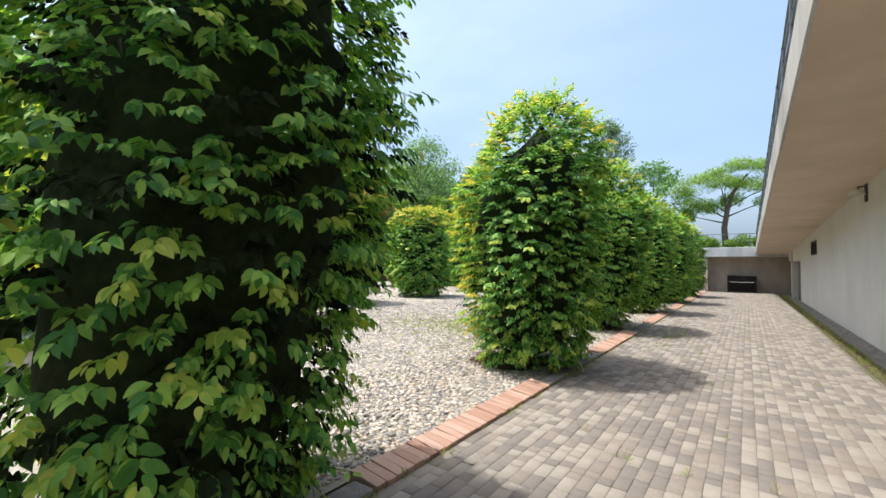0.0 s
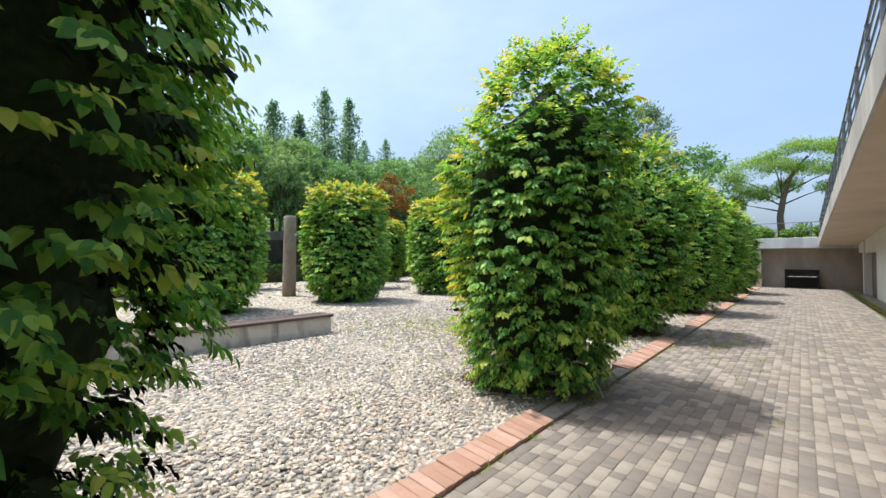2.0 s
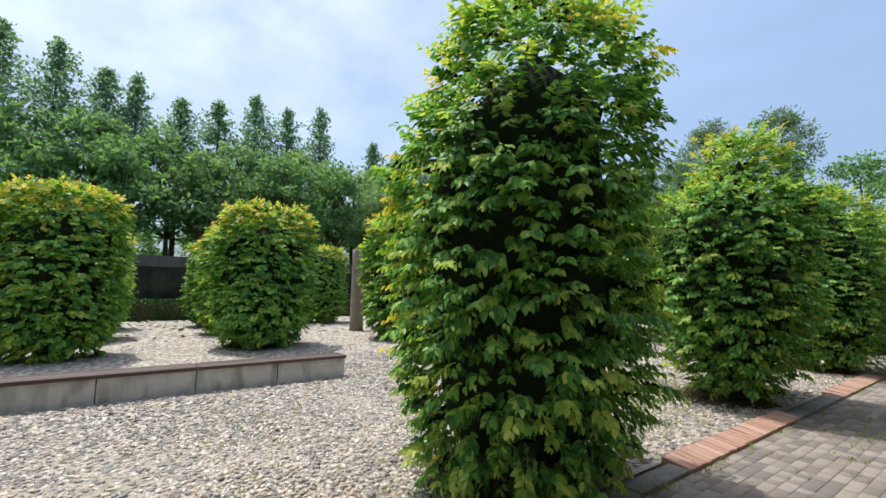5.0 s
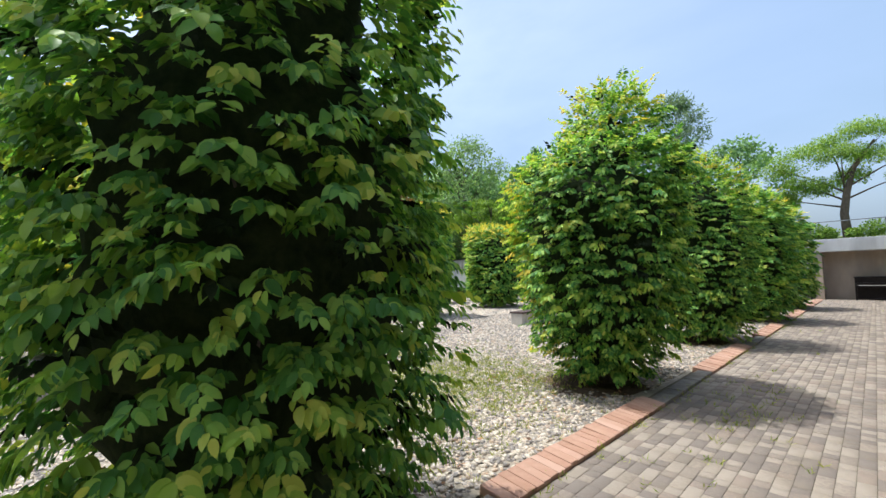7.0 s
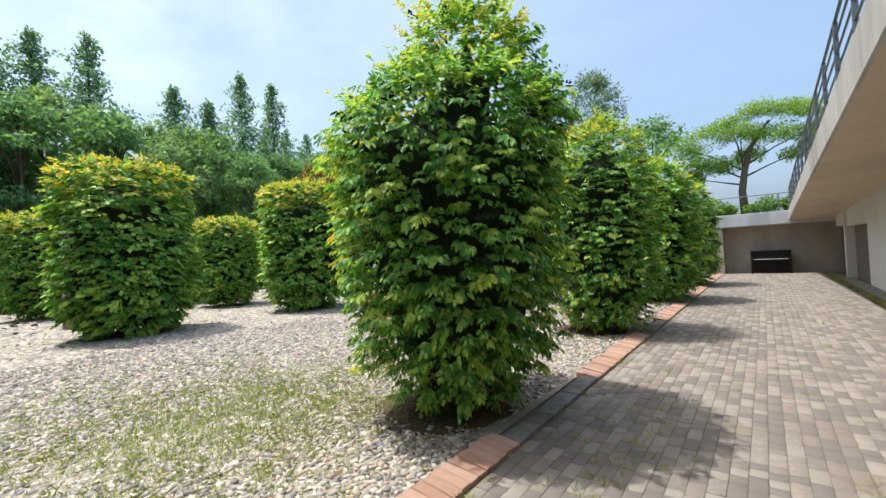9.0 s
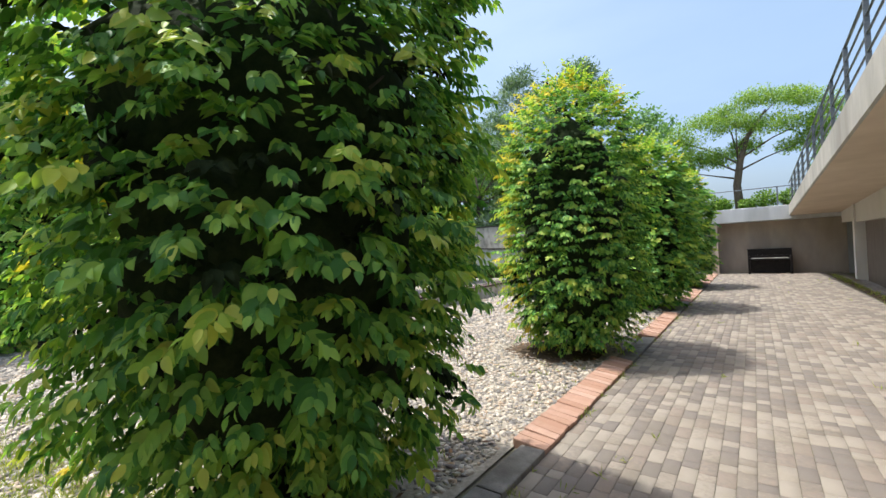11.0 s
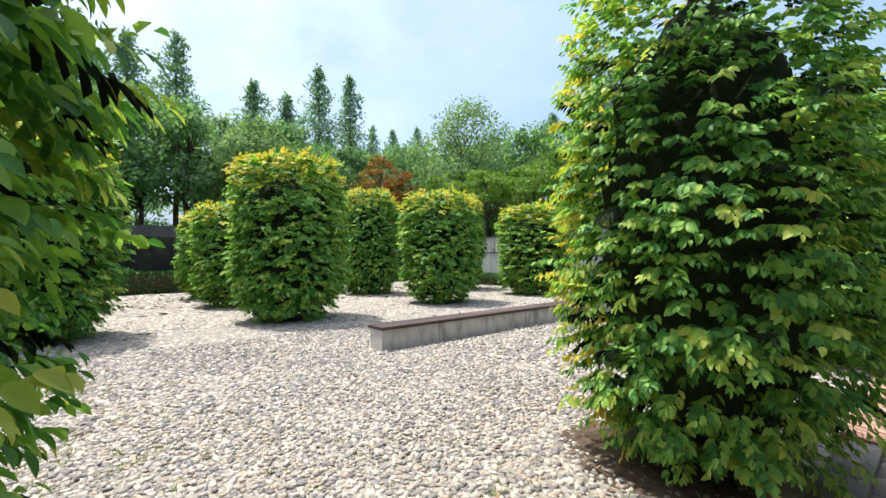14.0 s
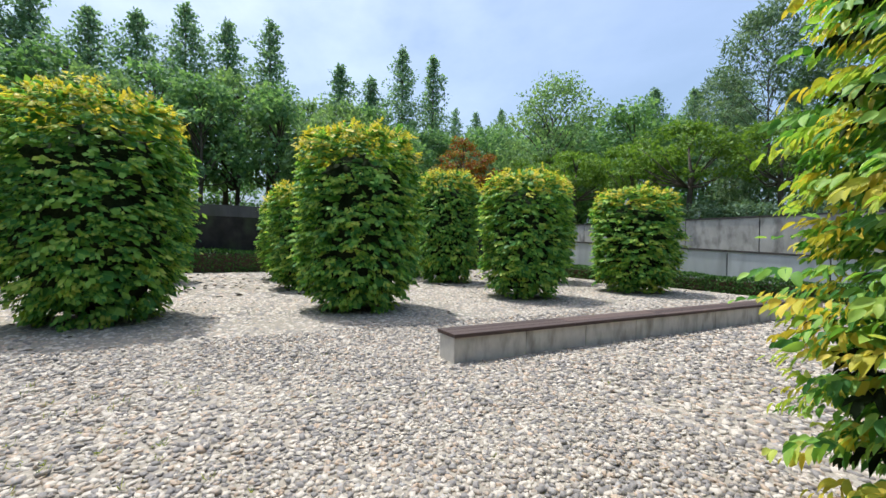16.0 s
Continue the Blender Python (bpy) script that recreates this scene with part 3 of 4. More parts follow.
STATIONS = [(-10.0, 4.33, 0.78), (11.5, 3.375, 0.61), (33.0, 2.42, 0.45)]


def soffit_z(y):
    return float(np.interp(y, [s[0] for s in STATIONS], [s[1] for s in STATIONS]))


def ramp_slab():
    """The overhanging deck that comes down along the path: pale edge, warm underside."""
    bm = bmesh.new()
    rings = [[bm.verts.new((x, y, z + dz)) for x, dz in ((LIP, 0.03), (LIP + 0.03, 0), (9.0, 0), (9.0, h), (LIP + 0.02, h), (LIP, h - 0.02))] for y, z, h in STATIONS]
    for a, b in zip(rings, rings[1:]):
        for i in range(6):
            f = bm.faces.new((a[i], b[i], b[(i + 1) % 6], a[(i + 1) % 6]))
            f.material_index = 1 if i == 1 else 0
    bm.faces.new(rings[0])
    bm.faces.new(rings[-1][::-1])
    bmesh.ops.recalc_face_normals(bm, faces=bm.faces)
    return tagged(part("deck_slab", bm, [CONCRETE, SOFFIT]), "sloping concrete deck slab overhanging the paved path", "deck", kind="structure")


ramp_slab()


def wall_piece(bm, x0, x1, y0, y1, z0, z1=None):
    """A wall from z0 up to z1, or up into the deck above it."""
    t0, t1 = (z1, z1) if z1 is not None else (soffit_z(y0) + 0.02, soffit_z(y1) + 0.02)
    v = [bm.verts.new(p) for p in ((x0, y0, z0), (x1, y0, z0), (x1, y1, z0), (x0, y1, z0), (x0, y0, t0), (x1, y0, t0), (x1, y1, t1), (x0, y1, t1))]
    for f in ((3, 2, 1, 0), (4, 5, 6, 7), (0, 1, 5, 4), (1, 2, 6, 5), (2, 3, 7, 6), (3, 0, 4, 7)):
        bm.faces.new([v[i] for i in f])


bm = bmesh.new()
X0, X1 = WALL_X, WALL_X + 0.3
wall_piece(bm, X0, X1, -10, 20.1, -0.06)
wall_piece(bm, X0, X1, 20.1, 21.7, -0.06, 2.08)
wall_piece(bm, X0, X1, 20.1, 21.7, 2.62)
wall_piece(bm, X0, X1, 21.7, 25.9, -0.06)
wall_piece(bm, X0, X1, 25.9, 29.9, 1.95)
wall_piece(bm, X0 - 0.06, X1 + 0.1, 29.9, 30.2, -0.06)
wall_piece(bm, X0, X1, 30.2, 32.8, 2.0)
tagged(part("wall_east", bm, PLASTER), "pale rendered wall under the deck, lightly stained", "wall", kind="structure")
bm = bmesh.new()
wall_piece(bm, X0 + 0.22, X0 + 0.3, 25.9, 29.9, -0.06, 1.95)
tagged(part("door_1", bm, BROWN), "brown panel door recessed in the wall", "door", kind="structure")
bm = bmesh.new()
wall_piece(bm, 4.6, 4.8, 30.2, 33.69, -0.06, 2.35)
wall_piece(bm, X1 + 0.11, 4.6, 29.9, 30.2, -0.06, 2.35)
tagged(part("wall_recess", bm, GREYWALL), "grey concrete wall at the back of a recess", "wall", kind="structure")
win = thing("window_1", "small dark window high in the rendered wall", "window", (X0, 20.9, 2.08), kind="structure")
bm = bmesh.new()
for lo, hi in (((-0.015, -0.8, 0), (0.1, 0.8, 0.05)), ((-0.015, -0.8, 0.49), (0.1, 0.8, 0.54)), ((-0.015, -0.8, 0.05), (0.1, -0.74, 0.49)), ((-0.015, 0.74, 0.05), (0.1, 0.8, 0.49)), ((-0.005, -0.02, 0.05), (0.09, 0.02, 0.49))):
    box(bm, lo, hi, 0.006)
part("window_frame", bm, IRON, win)
for y in (-0.38, 0.38):
    part("pane", box(bmesh.new(), (0.05, y - 0.36, 0.05), (0.06, y + 0.36, 0.49)), GLASS, win)

lamp = thing("wall_lamp", "white opal wall lamp on a brown back plate", "lamp", (X0, 12.2, 3.0))
part("back_plate", box(bmesh.new(), (-0.03, -0.09, -0.02), (0, 0.09, 0.36), 0.01), IRON, lamp)
bm = bmesh.new()
bmesh.ops.create_uvsphere(bm, u_segments=20, v_segments=12, radius=0.15)
bmesh.ops.bisect_plane(bm, geom=bm.verts[:] + bm.edges[:] + bm.faces[:], plane_co=(0, 0, -0.02), plane_no=(0, 0, -1), clear_outer=True)
bmesh.ops.scale(bm, vec=(0.85, 0.9, 0.75), verts=bm.verts)
bmesh.ops.translate(bm, vec=(-0.15, 0, 0.14), verts=bm.verts)
part("shade", bm, LAMPGLASS, lamp, "white opal half-dome", True)
part("bracket", tube(bmesh.new(), [(-0.02, 0, 0.3), (-0.13, 0, 0.3), (-0.15, 0, 0.24)], [0.014, 0.014, 0.014], 8), IRON, lamp)

# gutter and strip at the wall's foot
bm = prism(bmesh.new(), [(1.74, -0.06), (2.05, -0.06), (2.05, 0.05), (1.98, 0.045), (1.93, 0.0), (1.80, 0.0), (1.77, 0.02), (1.74, 0.02)], -10, 29.0)
tagged(part("gutter", bm, KERB), "shallow concrete gutter along the wall foot", "gutter", kind="structure")
bm = box(bmesh.new(), (1.52, -10, -0.05), (1.738, 32.7, -0.004))
tagged(part("verge", bm, SOIL), "narrow weedy soil strip beside the gutter", "verge", kind="structure")

# ---- end of the path: low roof, alcove, terrace above ----
bm = box(bmesh.new(), (-2.6, END_Y, 2.28), (9.0, 36.4, 2.88), 0.02)
tagged(part("roof_slab", bm, RAMPWALL), "weathered grey concrete roof slab with terrace above", "roof", kind="structure")
bm = bmesh.new()
wall_piece(bm, -2.6, 2.3, 33.7, 33.95, -0.06, 2.285)
wall_piece(bm, -2.35, -2.1, 32.9, 33.69, -0.06, 2.285)
tagged(part("wall_end", bm, TAN), "tan rendered back wall of a shaded alcove", "wall", kind="structure")
bm = bmesh.new()
wall_piece(bm, 2.31, 4.79, 33.7, 33.95, -0.06, 2.285)
tagged(part("wall_end_grey", bm, GREYWALL), "grey concrete wall and pier in the alcove", "wall", kind="structure")


def upright_piano(at):
    """An old upright piano: case, keybed with keys, lid, legs, toe block."""
    p = thing("upright_piano", "old dark upright piano standing in the shaded alcove", "piano", at)
    part("case", box(bmesh.new(), (-0.76, 0.18, 0.06), (0.76, 0.55, 1.06), 0.012), LACQUER, p)
    part("lid", box(bmesh.new(), (-0.78, 0.15, 1.06), (0.78, 0.57, 1.09), 0.01), LACQUER, p)
    part("keybed", box(bmesh.new(), (-0.76, -0.10, 0.60), (0.76, 0.18, 0.68), 0.01), LACQUER, p)
    part("fallboard", box(bmesh.new(), (-0.68, 0.12, 0.70), (0.68, 0.179, 0.82), 0.008), LACQUER, p)
    bm = bmesh.new()
    for i in range(52):
        x = -0.624 + i * 0.024
        box(bm, (x, -0.07, 0.68), (x + 0.0228, 0.115, 0.702))
    part("keys", bm, IVORY, p, "row of worn ivory keys", kind="stuff")
    for x in (-0.76, 0.68):
        part("cheek", box(bmesh.new(), (x, -0.09, 0.68), (x + 0.08, 0.18, 0.78), 0.012), LACQUER, p)
        part("leg", box(bmesh.new(), (x, -0.08, 0.0), (x + 0.08, 0.0, 0.60), 0.012), LACQUER, p)
        part("foot", box(bmesh.new(), (x, -0.10, 0.0), (x + 0.08, 0.55, 0.06), 0.01), LACQUER, p)
    for x in (-0.1, 0.0, 0.1):
        part("pedal", box(bmesh.new(), (x - 0.015, 0.06, 0.09), (x + 0.015, 0.19, 0.105), 0.004), STEEL, p)
    return p


upright_piano((-0.27, 32.9, -0.02))


def railing(name, label, pts, height, rails, spacing, mat=STEEL, radius=0.022):
    """A rail on flat posts that follows a sloping edge."""
    r = thing(name, label, "railing", pts[0])
    o = Vector(pts[0])
    bars = [i / rails for i in range(1, rails + 1)]
    for f in bars:
        bm = tube(bmesh.new(), [Vector(p) - o + Vector((0, 0, height * f)) for p in pts], [radius if f == 1 else radius * 0.7] * len(pts), 8)
        part("rail", bm, mat, r, "", True)
    for a, b in zip(pts, pts[1:]):
        a, b = Vector(a), Vector(b)
        n = max(1, round((b - a).length / spacing))
        for i in range(n):
            c = a.lerp(b, i / n) - o
            part("post", box(bmesh.new(), (c.x - 0.03, c.y - 0.018, c.z - 0.02), (c.x + 0.03, c.y + 0.018, c.z + height), 0.006), mat, r)
    return r


railing("deck_railing", "grey steel railing with four bars along the deck edge", [(LIP + 0.06, y, z + h) for y, z, h in STATIONS], 0.92, 4, 1.55)
railing("terrace_railing", "dark steel rail on the terrace edge", [(-12.0, 35.2, 3.0), (-2.6, 35.2, 2.9), (3.0, 35.2, 2.9)], 1.0, 1, 2.4)

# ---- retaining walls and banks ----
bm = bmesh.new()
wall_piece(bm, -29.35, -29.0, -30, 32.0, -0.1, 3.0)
tagged(part("wall_west", bm, DARKWALL), "damp retaining wall below the wood, darkened for tree shade", "wall", kind="structure")
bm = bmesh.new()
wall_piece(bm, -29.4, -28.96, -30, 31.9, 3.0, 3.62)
tagged(part("wall_west_top", bm, SHADEDBAND), "grey concrete band on top of the retaining wall", "wall", kind="structure")


def sloped_wall(name, label, y0, y1, x0, x1, z0, z1, mat, cap=True):
    """A retaining wall along x whose top falls from z0 to z1, in cast bays with a dark coping."""
    w = thing(name, label, "wall", (x0, y0, -0.1), kind="structure")
    n = round((x1 - x0) / 3.1)
    for i in range(n):
        a, b = i / n * (x1 - x0), (i + 1) / n * (x1 - x0) - 0.05
        ta, tb = z0 + (z1 - z0) * a / (x1 - x0) + 0.1, z0 + (z1 - z0) * b / (x1 - x0) + 0.1
        bm = bmesh.new()
        v = [bm.verts.new(p) for p in ((a, 0, 0), (b, 0, 0), (b, y1 - y0, 0), (a, y1 - y0, 0), (a, 0, ta), (b, 0, tb), (b, y1 - y0, tb), (a, y1 - y0, ta))]
        for f in ((3, 2, 1, 0), (4, 5, 6, 7), (0, 1, 5, 4), (1, 2, 6, 5), (2, 3, 7, 6), (3, 0, 4, 7)):
            bm.faces.new([v[j] for j in f])
        part("panel", bm, mat, w)
        part("joint_strip", box(bmesh.new(), (b - 0.01, 0.04, 0.0), (b + 0.06, y1 - y0 - 0.04, tb - 0.05)), IRON, w)
        if cap:
            bm = bmesh.new()
            v = [bm.verts.new((x, y, z + dz)) for dz in (0.002, 0.07) for x, z in ((a, ta), (b, tb)) for y in (-0.04, y1 - y0 + 0.02)]
            for f in ((0, 2, 3, 1), (4, 5, 7, 6), (0, 4, 6, 2), (1, 3, 7, 5), (0, 1, 5, 4), (2, 6, 7, 3)):
                bm.faces.new([v[j] for j in f])
            bmesh.ops.recalc_face_normals(bm, faces=bm.faces)
            part("coping", bm, IRON, w)
    return w


sloped_wall("wall_north_low", "light grey cast concrete ramp wall with dark coping", 32.0, 32.22, -28.9, -2.7, 2.3, 1.2, RAMPWALL)
sloped_wall("wall_north_high", "stained grey concrete retaining wall behind the ramp", 34.5, 34.8, -28.9, -2.7, 3.1, 3.15, STAINED)


def bank(name, label, x0, x1, y0, y1, base, nx, ny, rise):
    bm = bmesh.new()
    bmesh.ops.create_grid(bm, x_segments=nx, y_segments=ny, size=1)
    for v in bm.verts:
        v.co.x, v.co.y = x0 + (v.co.x + 1) / 2 * (x1 - x0), y0 + (v.co.y + 1) / 2 * (y1 - y0)
        v.co.z = base + rise(v.co.x, v.co.y) + 0.12 * noise.noise((v.co.x * 0.3, v.co.y * 0.3, 1))
    edge = [e for e in bm.edges if e.is_boundary]
    r = bmesh.ops.extrude_edge_only(bm, edges=edge)
    for v in [g for g in r["geom"] if isinstance(g, bmesh.types.BMVert)]:
        v.co.z = -0.1
    bmesh.ops.recalc_face_normals(bm, faces=bm.faces)
    return tagged(part(name, bm, TURF, smooth=True), label, "bank", kind="structure")


def west_rise(x, y):
    return min(1.4, max(0, -30 - x) * 0.09)


def north_rise(x, y):
    return min(1.0, max(0, y - 36) * 0.07)


bank("bank_west", "raised grassy bank above the retaining wall", -150, -29.42, -60, 34.8, 3.35, 40, 40, west_rise)
bank("bank_north", "raised planted bank behind the ramp", -150, -2.62, 34.82, 150, 3.0, 60, 50, north_rise)
bank("bank_terrace", "planted terrace behind the roof slab", -2.6, 60, 36.42, 150, 2.9, 24, 40, north_rise)


def hedge(name, label, lo, hi, count, leaf, seed):
    """A clipped hedge: woody core, leaves over its faces."""
    rng = np.random.default_rng(seed)
    h = thing(name, label, "hedge", ((lo[0] + hi[0]) / 2, (lo[1] + hi[1]) / 2, 0))
    s = np.array([hi[0] - lo[0], hi[1] - lo[1], hi[2]])
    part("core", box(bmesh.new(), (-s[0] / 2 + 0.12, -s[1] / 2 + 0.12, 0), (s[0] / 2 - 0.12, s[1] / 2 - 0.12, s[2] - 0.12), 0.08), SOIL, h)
    area = np.array([s[1] * s[2], s[0] * s[2], s[0] * s[1]])
    ax = rng.choice(3, count, p=area / area.sum())
    P = (rng.uniform(0, 1, (count, 3)) - np.array([0.5, 0.5, 0])) * s
    N = rng.normal(0, 0.35, (count, 3))
    for a in range(3):
        m = ax == a
        sg = np.where(rng.uniform(0, 1, count) < 0.5, -1, 1) if a < 2 else np.ones(count)
        P[m, a] = (sg * s[a] / 2 if a < 2 else np.full(count, s[2]))[m] * (1 + rng.normal(0, 0.02, count)[m])
        N[m, a] += sg[m]
    P[:, 2] += 0.05 * np.sin(P[:, 0] * 2.1 + P[:, 1] * 1.7)
    P[:, 2] = np.maximum(P[:, 2], 0.08)
    D = unit(rng.normal(0, 1, (count, 3)) + N * 0.6)
    V, F = chip_verts(P, D, unit(N + np.array([[0, 0, 0.5]])), leaf * rng.uniform(0.7, 1.3, count), leaf * 0.65 * np.ones(count))
    link("foliage", np_mesh("foliage", V, F), [HEDGE_LEAF], h, "small dark green leaves", "stuff")
    return h


hedge("clipped_hedge", "low dark clipped hedge along the retaining wall", (-28.8, -20, 0), (-28.0, 30.5, 1.12), 26000, 0.13, 5)
hedge("clipped_hedge", "low green clipped hedge before the ramp wall", (-27.5, 31.0, 0), (-7.5, 31.8, 0.6), 22000, 0.10, 6)


# ---- benches and post ----
def bench(at, length, label):
    """A long bench wall of cast concrete with a dark timber seat."""
    b = thing("bench", label, "bench", at, "long benches in the gravel")
    rng = random.Random(int(at[1] * 10))
    n = round(length / 1.25)
    for i in range(n):
        a, c = i * length / n, (i + 1) * length / n - 0.012
        part("base_block", box(bmesh.new(), (-0.205 + rng.uniform(-0.003, 0.003), a, -0.05), (0.205 + rng.uniform(-0.003, 0.003), c, 0.37), 0.01), BENCHCON, b)
    m = round(length / 2.5)
    for i in range(m):
        for x in (-0.17, 0.0, 0.17):
            a, c = -0.02 + i * (length + 0.04) / m, -0.02 + (i + 1) * (length + 0.04) / m - 0.008
            z = 0.372 + rng.uniform(0, 0.003)
            part("seat_board", box(bmesh.new(), (x - 0.08, a, z), (x + 0.08, c, z + 0.055), 0.008), SEATWOOD, b)
    return b


bench((-8.28, -3.0, 0), 10.0, "long low concrete bench with dark timber seat")
bench((-8.28, 16.55, 0), 11.5, "long low concrete bench with dark timber seat")

post = thing("stone_post", "weathered round stone post standing in the gravel", "post", (-17.3, 11.28, 0))
bm = tube(bmesh.new(), [(0, 0, -0.1), (0, 0, 0.4), (0.01, 0, 1.6), (0.01, 0.01, 3.0), (0.0, 0, 3.44), (0.0, 0, 3.5)], [0.29, 0.285, 0.27, 0.255, 0.25, 0.22], 18)
part("shaft", bm, STONE, post, "", True)

# ---- front row along the path ----
TALL = "tall clipped hornbeam column beside the brick edging, yellow-green tips"
hornbeam((-2.75, 1.35, 0), 1.1, 4.6, 11, 0.15, 0.072, TALL, [(0.10, 0.62), (0.4, 0.74), (0.9, 0.87), (1.8, 0.97), (2.6, 1.0), (3.2, 0.98), (3.85, 0.86), (4.35, 0.58), (4.6, 0.14)], close=True, bare=0.42, shift=[(0, 0, -0.22), (1.0, 0, -0.16), (2.4, 0, 0), (4.6, 0, 0)])
SHOULDERED = [(0.12, 0.62), (0.4, 0.80), (0.9, 0.96), (1.8, 1.02), (2.7, 1.06), (3.0, 1.02), (3.2, 0.9), (3.6, 0.86), (3.95, 0.72), (4.2, 0.46), (4.32, 0.14)]
hornbeam((-2.9, 6.52, 0), 1.06, 4.32, 12, 0.15, 0.075, TALL, SHOULDERED, close=True, bare=0.05, west=0.7, shift=[(0, 0, 0), (2.8, 0, 0), (3.3, 0.16, 0.04), (4.3, 0.18, 0.04)])
SHOULDER = [(0.15, 0.34), (0.4, 0.58), (0.8, 0.84), (1.5, 1.0), (2.3, 1.06), (2.95, 1.08), (3.2, 0.98), (3.36, 0.66), (3.8, 0.58), (4.1, 0.42), (4.26, 0.12)]
hornbeam((-3.1, 11.47, 0), 1.09, 4.26, 13, 0.142, 0.072, "clipped hornbeam column with a narrower crown on broad shoulders", SHOULDER, close=True, west=0.7, shift=[(0, 0, 0), (3.0, 0, 0), (3.4, 0.2, 0.16), (4.3, 0.22, 0.18)])
hornbeam((-2.97, 16.28, 0), 0.99, 4.1, 14, 0.145, 0.07, TALL, shoots=30, close=True, face=(-0.7, -0.7), west=0.8)
hornbeam((-2.95, 21.3, 0), 1.1, 4.05, 15, 0.17, 0.10, TALL, None, False)
hornbeam((-2.95, 26.4, 0), 1.1, 4.0, 16, 0.19, 0.12, TALL, None, False)

# ---- drums in the gravel garden ----
ROUND = "broad clipped hornbeam drum in the gravel garden, yellow top"


def drum(height):
    return [(0.15, 0.50), (0.45, 0.72), (1.0, 0.95), (1.9, 1.0), (height - 0.9, 0.98), (height - 0.35, 0.93), (height - 0.1, 0.82), (height, 0.5)]


GARDEN = "clipped hornbeam drums in the garden"
masters = [hornbeam((-13.75, 11.65, 0), 1.5, 4.35, 21, 0.2, 0.122, ROUND, drum(4.35), False, GARDEN, 1.1, 20),
           hornbeam((-13.45, 16.9, 0), 1.42, 4.35, 22, 0.2, 0.122, ROUND, drum(4.35), False, GARDEN, 1.1, 20),
           hornbeam((-13.9, 22.6, 0), 1.35, 3.95, 23, 0.2, 0.122, ROUND, drum(3.95), False, GARDEN, 0.8, 20)]
for k, (x, y, turn, sx, sz) in enumerate([
        (-13.75, 6.7, 40, 0.93, 0.95, ), (-13.75, 2.0, 150, 0.9, 0.93), (-13.75, 27.9, 220, 1.1, 0.97), (-13.75, -3.0, 80, 0.95, 0.95),
        (-18.6, 6.7, 130, 0.9, 0.95), (-18.6, 16.6, 10, 0.88, 0.92), (-19.6, 22.9, 300, 0.9, 1.1), (-18.6, 27.6, 60, 0.95, 1.12), (-18.6, 2.0, 20, 0.92, 0.92),
        (-22.9, 6.7, 200, 0.9, 0.9), (-22.9, 11.6, 250, 0.9, 0.92), (-22.9, 16.8, 330, 0.92, 0.94), (-23.5, 22.5, 100, 0.9, 1.0), (-22.9, 2.0, 170, 0.9, 0.92), (-18.6, -3.0, 270, 0.9, 0.9)]):
    copy_thing(masters[k % 3], Matrix.Translation((x, y, 0)) @ Matrix.Rotation(radians(turn), 4, "Z") @ Matrix.Diagonal((sx, sx, sz, 1)))

# ---- wood on the banks ----
for k, (y, z) in enumerate([(-9.5, 21), (-6.3, 22.0), (-3, 21.5), (0.1, 20.1), (2.2, 20.1), (5.5, 19.0), (8.5, 19.5), (11.7, 21.0), (14.8, 20.5), (18.2, 21.4), (24.5, 18.8), (27.7, 18.2), (31.0, 22.0), (34.6, 22.0)]):
    conifer((-44.0, y, 4.5), z - 4.5, 40 + k, 0.5 if k < 10 else 0.44)
for k, (x, y, z) in enumerate([(-62, 40.5, 20.5), (-63, 44.5, 22.0), (-62, 48.0, 23.5), (-63, 52.5, 24.0), (-62, 57.0, 25.0), (-60, 33.0, 19.0), (-34, 58, 20), (-29.5, 58, 18.5), (-25.5, 58, 18), (-21, 59, 17)]):
    conifer((x, y, 4.4), z - 4.4, 140 + k, 0.42)
LOW = "dense round-crowned woodland tree on the grassy bank"
base_trees = [broadleaf((-37.5, 2.0, 3.9), 8.6, 6.6, 60, WOODLAND, LOW, 64, 0.33, 66, 0.22, lump=0.85), broadleaf((-38.2, 7.5, 3.9), 8.9, 6.4, 61, WOODLAND_PALE, LOW, 64, 0.33, 66, 0.22, lump=0.85),
              broadleaf((-37.2, 13.0, 3.9), 9.0, 6.8, 62, WOODLAND, LOW, 64, 0.33, 66, 0.22, lump=0.85)]
for k, (x, y, s) in enumerate([(-38, 18.2, 1.12), (-37.8, 23.0, 1.05), (-39, 28.5, 0.95), (-38, -3.0, 1.0), (-38, -8.5, 1.0), (-40.5, 33.0, 1.0), (-41, 10.0, 1.25), (-41, 21, 1.15), (-41, 0.0, 1.25), (-40.5, 5.0, 1.25), (-41, 15.5, 1.25), (-41, 26.0, 1.15), (-41, -6.0, 1.3), (-35.0, 20.5, 0.8), (-34.5, 26.5, 0.75)]):
    copy_thing(base_trees[k % 3], Matrix.Translation((x, y, 3.9)) @ Matrix.Rotation(k * 1.3, 4, "Z") @ Matrix.Diagonal((s, s, s, 1)))
broadleaf((-38.0, 36.0, 4.0), 7.0, 5.0, 70, SILVER, "pale grey-green willow-like tree", 36, 0.34, 90, 0.2)
broadleaf((-33.5, 32.2, 3.7), 6.9, 5.6, 71, COPPER, "copper and green Japanese maple", 52, 0.22, 90, 0.3, "maple_tree", flat=1.4, lump=0.75, squash=0.35)
broadleaf((-34.5, 43.0, 3.9), 14.6, 11.5, 72, WOODLAND_PALE, "large bushy light green tree", 130, 0.30, 90, 0.1, lump=0.75)
broadleaf((-43.0, 41.0, 3.9), 11.5, 8.6, 73, WOODLAND, "large bushy woodland tree", 54, 0.38, 100, 0.18)
